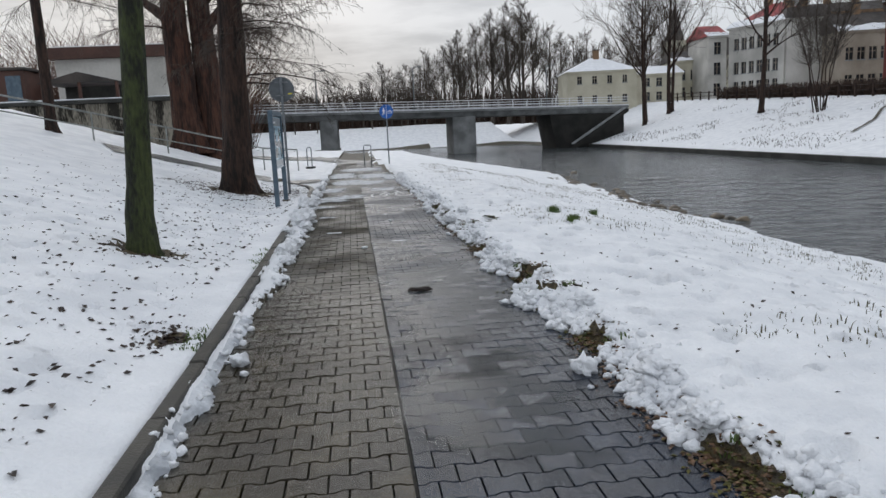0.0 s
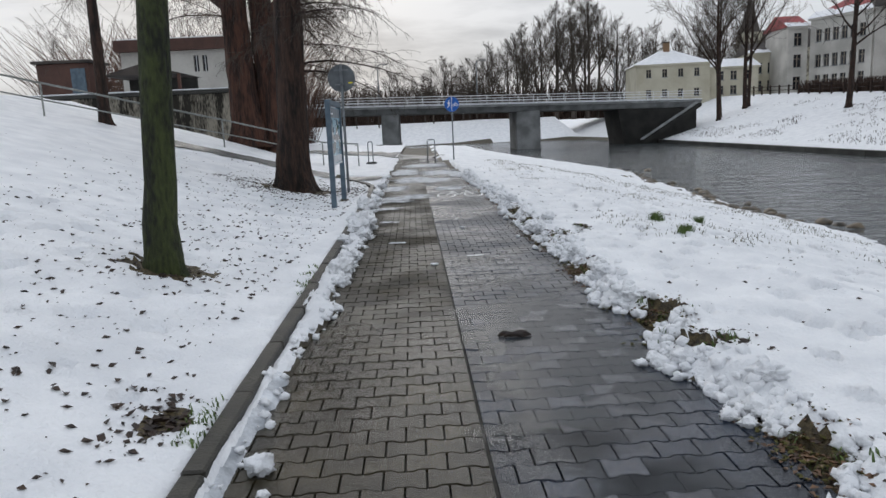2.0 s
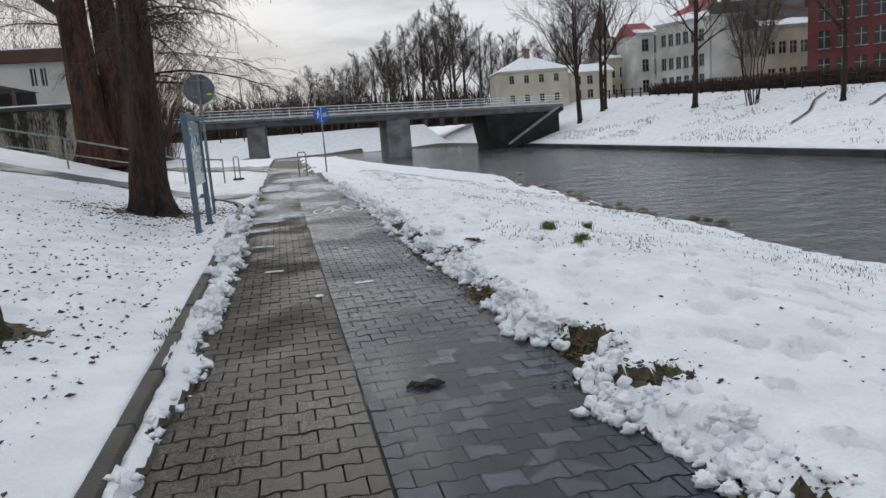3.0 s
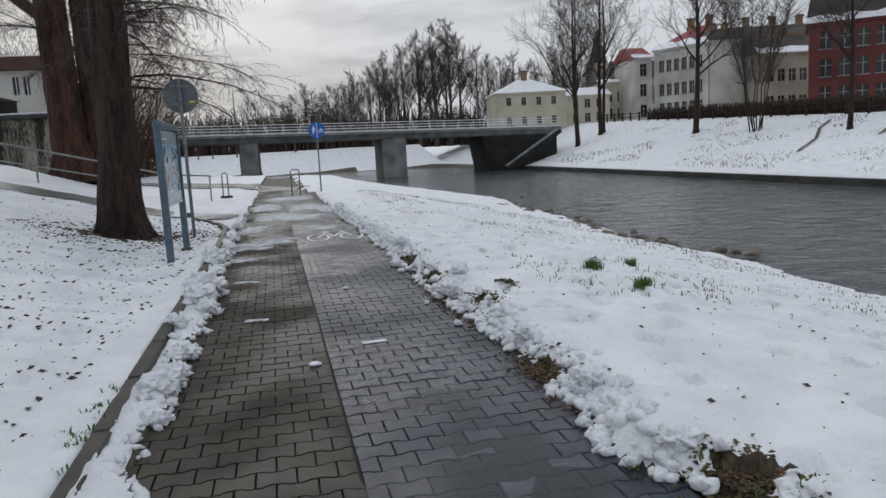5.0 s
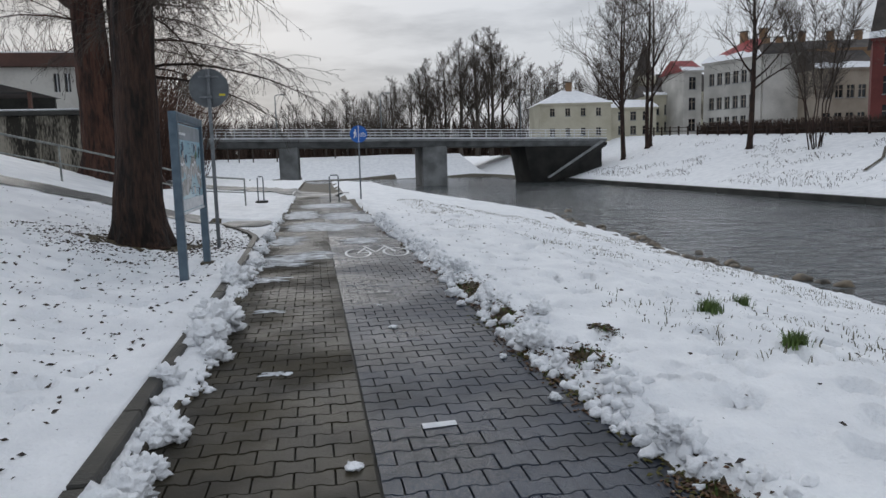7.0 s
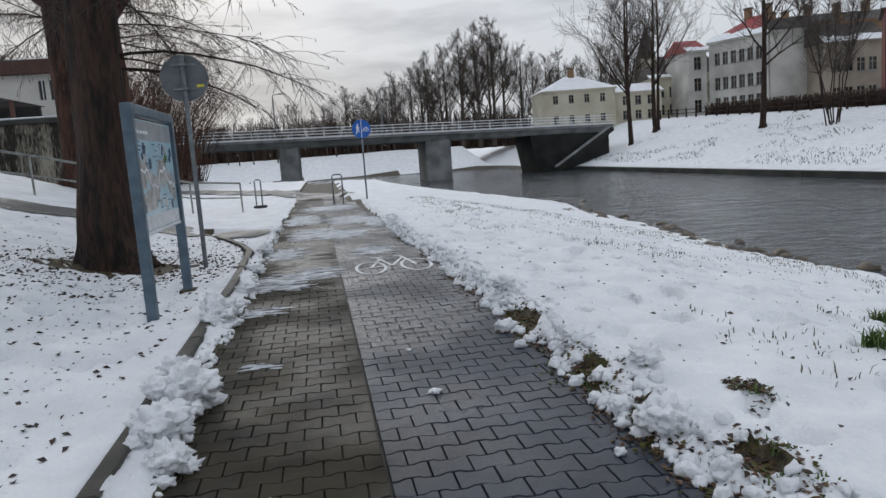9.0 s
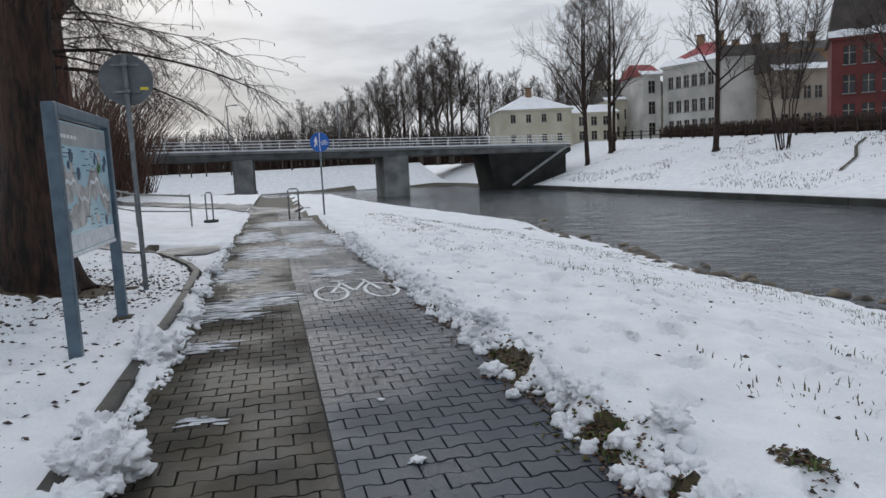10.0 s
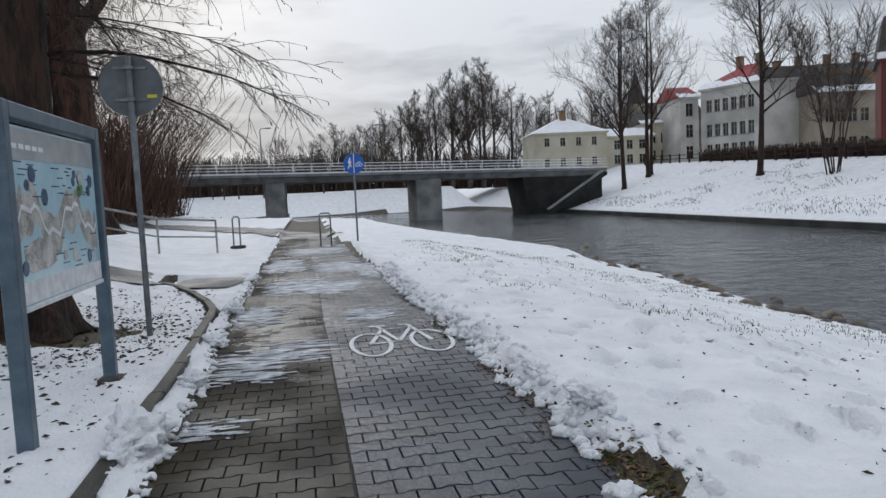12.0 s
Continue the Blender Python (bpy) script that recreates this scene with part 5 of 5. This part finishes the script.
def slush_patches():
    """Thin streaks of half-melted snow left on the pavers."""
    rnd = random.Random(15)
    spots = [(-1.3, 16.25, 0.36, 0.22), (-1.25, 18.1, 0.5, 0.7), (-0.85, 18.6, 0.5, 0.5), (-1.2, 14.2, 0.25, 0.10), (-1.3, 21.0, 0.45, 0.8), (-0.9, 24.0, 0.7, 1.2), (-0.2, 23.5, 0.6, 0.8), (0.1, 20.5, 0.5, 0.5), (0.0, 27.0, 0.8, 1.2), (-1.2, 28.0, 0.6, 1.6), (-0.5, 32, 1.0, 1.2), (0.5, 26, 0.3, 1.5), (-1.0, 11.9, 0.2, 0.05)]
    for i, (cx, cy, rx, ry) in enumerate(spots):
        verts, faces = [], []
        strips = max(8, int(ry / 0.012))
        for s in range(strips):
            yy = cy - ry + 2 * ry * (s + rnd.random() * 0.6) / strips
            half = rx * math.sqrt(max(0.05, 1 - ((yy - cy) / ry) ** 2)) * rnd.uniform(0.12, 0.6)
            ox = rnd.uniform(-0.55, 0.55) * rx
            w = rnd.uniform(0.006, 0.022)
            n = 12
            b = len(verts)
            for k in range(n + 1):
                x = max(-1.8, min(0.9, cx + ox - half + 2 * half * k / n))
                e = math.sin(math.pi * k / n) ** 0.5 * (0.6 + 0.8 * rnd.random())
                wob = 0.02 * noise.noise(Vector((x * 9, yy * 5, 0)))
                verts += [(x, yy + wob - w * e, 0.0062), (x, yy + wob, 0.0085 + 0.005 * e), (x, yy + wob + w * e, 0.0062)]
            for k in range(n):
                for j in (0, 1):
                    a = b + k * 3 + j
                    faces.append((a, a + 3, a + 4, a + 1))
        tagged(mesh_object("slush_streaks", verts, faces, M_SLUSH, smooth=True), "thin streaks of melting slush across the wet pavers", "slush", kind="stuff")


slush_patches()


def puddle_material():
    """A film of water that thins out towards an uneven rim."""
    m = bpy.data.materials.new("thin_water_film")
    m.use_nodes = True
    p = m.node_tree.nodes["Principled BSDF"]
    p.inputs["Base Color"].default_value = (0.05, 0.055, 0.06, 1)
    p.inputs["Roughness"].default_value = 0.2
    p.inputs["IOR"].default_value = 1.33
    n, L = m.node_tree.nodes.new, m.node_tree.links.new
    geo, noi, bp = n("ShaderNodeNewGeometry"), n("ShaderNodeTexNoise"), n("ShaderNodeBump")
    noi.inputs["Scale"].default_value = 6
    bp.inputs["Strength"].default_value, bp.inputs["Distance"].default_value = 0.12, 0.01
    L(geo.outputs["Position"], noi.inputs["Vector"])
    L(noi.outputs["Fac"], bp.inputs["Height"])
    L(bp.outputs[0], p.inputs["Normal"])
    tc, ln = n("ShaderNodeTexCoord"), n("ShaderNodeVectorMath")
    ln.operation = "LENGTH"
    L(tc.outputs["Object"], ln.inputs[0])
    mask = n("ShaderNodeTexNoise")
    mask.inputs["Scale"].default_value, mask.inputs["Detail"].default_value = 1.7, 5
    L(geo.outputs["Position"], mask.inputs["Vector"])
    add = n("ShaderNodeMath")
    add.operation, add.inputs[1].default_value = "MULTIPLY_ADD", -1.9
    L(mask.outputs["Fac"], add.inputs[0])
    L(ln.outputs["Value"], add.inputs[2])
    mr = n("ShaderNodeMapRange")
    mr.inputs["From Min"].default_value, mr.inputs["From Max"].default_value = 0.02, -0.45
    mr.inputs["To Min"].default_value, mr.inputs["To Max"].default_value = 0.0, 0.62
    L(add.outputs[0], mr.inputs["Value"])
    L(mr.outputs[0], p.inputs["Alpha"])
    return m


def puddles():
    """Shallow meltwater standing on the pavers."""
    m = puddle_material()
    for cx, cy, rx, ry in ((0.25, 6.9, 0.72, 2.4), (0.2, 4.2, 0.6, 1.3), (0.2, 21.5, 0.65, 2.6), (-0.4, 28.5, 1.3, 4.2), (-1.0, 20.5, 0.6, 3.4), (-0.5, 35.0, 1.2, 3.0)):
        o = mesh_object("puddle", [(-1, -1, 0), (1, -1, 0), (1, 1, 0), (-1, 1, 0)], [(0, 1, 2, 3)], m)
        o.matrix_world = Matrix.LocRotScale((cx, cy, 0.0008), None, (rx, ry, 1))
        tagged(o, "shallow film of meltwater on the pavers", "puddle", "puddles")


puddles()


def debris():
    t = Tubes()
    for i in range(9):
        t.add([(-0.09 + 0.02 * i, 7.17 + 0.02 * math.sin(i * 2), 0.012), (-0.05 + 0.02 * i, 7.19 + 0.03 * math.cos(i), 0.03), (0.01 + 0.018 * i, 7.15 + 0.02 * math.sin(i), 0.012)], [0.012, 0.016, 0.008], 5)
    tagged(t.out("wet_leaf_clump", M_LEAF), "small dark clump of wet leaves on the path", "leaves")
    o = mesh_object("paint_strip", [(-0.1, 10.6, 0.006), (0.1, 10.62, 0.006), (0.1, 10.69, 0.006), (-0.1, 10.68, 0.006), (-0.1, 10.6, 0.003), (0.1, 10.62, 0.003), (0.1, 10.69, 0.003), (-0.1, 10.68, 0.003)], [(0, 1, 2, 3), (0, 1, 5, 4), (1, 2, 6, 5), (2, 3, 7, 6), (3, 0, 4, 7)], M_WHITE)
    tagged(o, "short white painted strip on a dark paver", "marking")
    for x, y, r in ((-0.51, 10.17, 0.05), (-0.02, 13.14, 0.045), (-0.06, 14.2, 0.025)):
        snow_chunk(x, y, r, y, "small flat scrap of snow on the path", 0.35)


debris()


def scattered_leaves():
    rnd = random.Random(41)
    verts, faces = [], []
    for i in range(11500):
        if rnd.random() < 0.6:
            x, y = -2.05 - abs(rnd.gauss(0, 2.2)), rnd.uniform(2, 24)
        else:
            x, y = rnd.uniform(1.3, 9.5), rnd.uniform(2, 30)
        if rnd.random() < 0.25:
            a = rnd.uniform(0, 6.28)
            x, y = -3.7 + math.cos(a) * rnd.uniform(0.7, 2.0), 19.6 + math.sin(a) * rnd.uniform(0.7, 2.5)
        if i % 3 == 1:
            dx, dy, dr, dd = DENTS[rnd.randrange(len(DENTS))]
            x, y = dx + rnd.gauss(0, 0.35) * dr, dy + rnd.gauss(0, 0.35) * dr
        if i % 5 == 0:
            bx, by, rx, ry = BARE[rnd.randrange(len(BARE))]
            x, y = bx + rnd.gauss(0, 0.6) * rx, by + rnd.gauss(0, 0.6) * ry
        z = surface(x, y)[0] + 0.006
        r = (0.005 + 0.023 * rnd.random() ** 2.0) * (0.75 if x > 0 else 1.0)
        a = rnd.uniform(0, 6.28)
        b = len(verts)
        u, v = Vector((math.cos(a), math.sin(a), rnd.uniform(-.3, .5))) * r * 1.5, Vector((-math.sin(a), math.cos(a), rnd.uniform(-.3, .5))) * r * 0.8
        c = Vector((x, y, z))
        verts += [c - u, c - v + Vector((0, 0, r * 0.5)), c + u, c + v + Vector((0, 0, r * 0.4)), c - Vector((0, 0, r * 0.4))]
        faces += [(b, b + 1, b + 2, b + 3), (b + 1, b, b + 4), (b + 2, b + 1, b + 4), (b + 3, b + 2, b + 4), (b, b + 3, b + 4)]
    tagged(mesh_object("fallen_leaves", verts, faces, M_LEAF), "dark rotten leaves scattered on the snow", "leaves", kind="stuff")


scattered_leaves()


def edge_litter():
    """Brown leaves and moss where the snow has drawn back from the pavers."""
    rnd = random.Random(63)
    for name, m, count, label, cat in (("leaf_litter", M_LEAF_B, 5200, "wet brown leaves strewn along the melting snow edge", "leaves"), ("moss", M_MOSS, 2600, "yellow-green moss in clumps along the paver edge", "moss")):
        verts, faces = [], []
        for i in range(count):
            y = 2.2 + 20 * rnd.random() ** 1.2
            if i % 3 == 0:
                bx, by, rx, ry = BARE[rnd.randrange(9)]
                x, y = bx + rnd.gauss(0, 0.45) * rx, by + rnd.gauss(0, 0.5) * ry
            elif fbm(1.0, y, 0.8, 21.0 if m is M_MOSS else 25.0) < 0.08:
                continue
            else:
                x = edge_x(y) - 0.03 + rnd.gauss(0, 0.06)
            z = max(surface(x, y)[0], 0.0) + 0.006
            r = rnd.uniform(0.008, 0.024)
            a = rnd.uniform(0, 6.28)
            u, v = Vector((math.cos(a), math.sin(a), rnd.uniform(-.2, .3))) * r, Vector((-math.sin(a), math.cos(a), rnd.uniform(-.2, .3))) * r * 0.6
            c, b = Vector((x, y, z)), len(verts)
            verts += [c - u, c - v + Vector((0, 0, r * 0.4)), c + u, c + v + Vector((0, 0, r * 0.3)), c - Vector((0, 0, 0.005))]
            faces += [(b, b + 1, b + 2, b + 3), (b + 1, b, b + 4), (b + 2, b + 1, b + 4), (b + 3, b + 2, b + 4), (b, b + 3, b + 4)]
        tagged(mesh_object(name, verts, faces, m), label, cat, kind="stuff")


edge_litter()


def blades(bm_lists, x, y, count, h, spread, rnd):
    verts, faces = bm_lists
    z0 = surface(x, y)[0] - 0.02
    for i in range(count):
        px, py = x + rnd.gauss(0, spread), y + rnd.gauss(0, spread)
        a = rnd.uniform(0, 6.28)
        hh = h * rnd.uniform(0.5, 1.1)
        w = 0.004 + 0.003 * rnd.random()
        lean = rnd.uniform(0.2, 0.9) * hh
        d = Vector((math.cos(a), math.sin(a), 0))
        s = Vector((-d.y, d.x, 0)) * w
        p = Vector((px, py, z0))
        b = len(verts)
        verts += [p - s, p + s, p + d * lean * 0.35 + Vector((0, 0, hh * 0.7)) + s * 0.8, p + d * lean * 0.35 + Vector((0, 0, hh * 0.7)) - s * 0.8, p + d * lean + Vector((0, 0, hh))]
        faces += [(b, b + 1, b + 2, b + 3), (b + 3, b + 2, b + 4)]


def grass():
    rnd = random.Random(5)
    for x, y in ((2.99, 12.92), (2.98, 11.64), (4.2, 14.3)):
        lists = ([], [])
        blades(lists, x, y, 170, 0.14, 0.05, rnd)
        tagged(mesh_object("grass_tuft", *lists, M_GRASS), "green grass tuft poking out of the snow", "grass", "grass tufts")
    lists = ([], [])
    for bx, by, rx, ry in BARE[:10]:
        for i in range(14):
            blades(lists, bx + rnd.uniform(-rx, rx) * 0.8, by + rnd.uniform(-ry, ry) * 0.8, 7, 0.05, 0.03, rnd)
    for i in range(60):
        blades(lists, -2.02 + 0.19 + rnd.gauss(0, 0.05), rnd.choice((5.5, 5.6, 8.9, 9.4)) + rnd.gauss(0, 0.15), 5, 0.05, 0.03, rnd)
    tagged(mesh_object("grass", *lists, M_GRASS), "short green grass on bare patches by the path", "grass", kind="stuff")
    lists = ([], [])
    for i in range(2800):
        x, y = rnd.uniform(2.2, 9.8), rnd.uniform(4, 34)
        if fbm(x, y, 0.35, 12.0) < 0.14:
            continue
        blades(lists, x, y, 5, 0.072, 0.08, rnd)
    tagged(mesh_object("dry_grass", *lists, M_STRAW), "dry grass blades sticking through the snow", "grass", kind="stuff")


grass()


def river_stones():
    rnd = random.Random(19)
    protos = [lump_mesh("stone", 1, 700 + i, 0.6, 2, 0.3) for i in range(4)]
    for me in protos:
        me.materials.clear()
        me.materials.append(M_STONE)
    for i in range(190):
        y = rnd.uniform(22, 64)
        x = shore_x(y) + rnd.gauss(0.0, 0.5)
        if i < 18:
            x, y = 10.9 + rnd.gauss(0, 0.6), 38 + rnd.gauss(0, 2.0)
        r = 0.06 + 0.26 * rnd.random() ** 2
        o = new("river_stone", protos[i % 4])
        o.matrix_world = pose(x, y, max(WATER_Z - 0.02, ground_z(x, y)) , 0, 0, rnd.uniform(0, 360)) @ Matrix.Scale(r, 4)
        tagged(o, "wet brown stone at the river's edge", "stone", "river stones")


river_stones()


# ---- pavers ----
def paver_outline(kind):
    h, d, e = 0.0915, 0.0205, 0.0032
    up = [(-0.1, h), (-0.066, h), (-0.036, h - d), (0.036, h - d), (0.066, h), (0.1, h)]
    if kind == "right":
        up = [(0, h - d), (0.036, h - d), (0.066, h), (0.1, h)]
    if kind == "left":
        up = [(-0.1, h), (-0.066, h), (-0.036, h - d), (0, h - d)]
    xs = [p[0] for p in up]
    lo, hi = min(xs), max(xs)
    up = [(min(max(x, lo + e), hi - e), y - e) for x, y in up]
    return up + [(x, -y) for x, y in reversed(up)]


def paver_geometry(kind):
    out = paver_outline(kind)
    n = len(out)
    cx = sum(p[0] for p in out) / n
    top = [(cx + (x - cx) * 0.972, y * 0.962, 0.0) for x, y in out]
    low = [(x, y, -0.008) for x, y in out]
    base = [(x, y, -0.05) for x, y in out]
    faces = [tuple(range(n))[::-1]] + [(i, (i + 1) % n, (i + 1) % n + n, i + n) for i in range(n)] + [(i + n, (i + 1) % n + n, (i + 1) % n + 2 * n, i + 2 * n) for i in range(n)]
    return [Vector(p) for p in top + low + base], faces


PAVER = {k: paver_geometry(k) for k in ("full", "left", "right")}


def build_pavement(x0, cols, m, label, near):
    pv = empty("pavement", x0 + 0.12, 0, 0, label, "pavement", kind="structure", rz=0.6)
    shared = {}
    for k, (v, f) in PAVER.items():
        me = bpy.data.meshes.new("paver")
        me.from_pydata([tuple(c) for c in v], [], f)
        me.materials.append(m)
        shared[k] = me
    rnd = random.Random(int(x0 * 100))
    verts, faces = [], []
    row, y = 0, -1.0
    while y < 39.5:
        cells = []
        if row % 2 == 0:
            cells = [("full", (c + 0.5) * 0.2) for c in range(cols)]
        else:
            cells = [("right", -0.1 + 0.0)] + [("full", (c + 1) * 0.2) for c in range(cols - 1)] + [("left", cols * 0.2 + 0.1 - 0.1)]
            cells[0] = ("right", -0.0)
        for kind, cx in cells:
            ox = cx
            dz = rnd.uniform(-0.0025, 0.002)
            tilt = (rnd.uniform(-0.6, 0.6), rnd.uniform(-0.6, 0.6))
            if near[0] <= y <= near[1]:
                o = new("paver", shared[kind])
                o.parent = pv
                o.matrix_local = pose(ox, y, dz, *tilt, 0)
            else:
                mm = pose(x0 + ox, y, dz, *tilt, 0)
                b = len(verts)
                pvv, pf = PAVER[kind]
                verts += [mm @ c for c in pvv]
                faces += [tuple(k + b for k in f) for f in pf]
        row += 1
        y += 0.163
    rest = mesh_object("far_pavers", [(v.x - x0, v.y, v.z) for v in verts], faces, m, pv)
    rest["kind"] = "stuff"


build_pavement(-1.82, 7, M_PAVE_L, "wet brown-grey interlocking concrete pavers of the footway", (2.4, 8.9))
build_pavement(-0.41, 7, M_PAVE_R, "wet slate-grey interlocking concrete pavers of the cycle lane", (2.4, 8.9))
bed = mesh_object("paver_bed", [(-1.84, -3, -0.02), (1.0, -3, -0.02), (1.0, 39.4, -0.02), (-1.84, 39.4, -0.02)], [(0, 1, 2, 3)], M_JOINT)
tagged(bed, "dark mossy sand bed in the paver joints", "pavement", kind="structure")
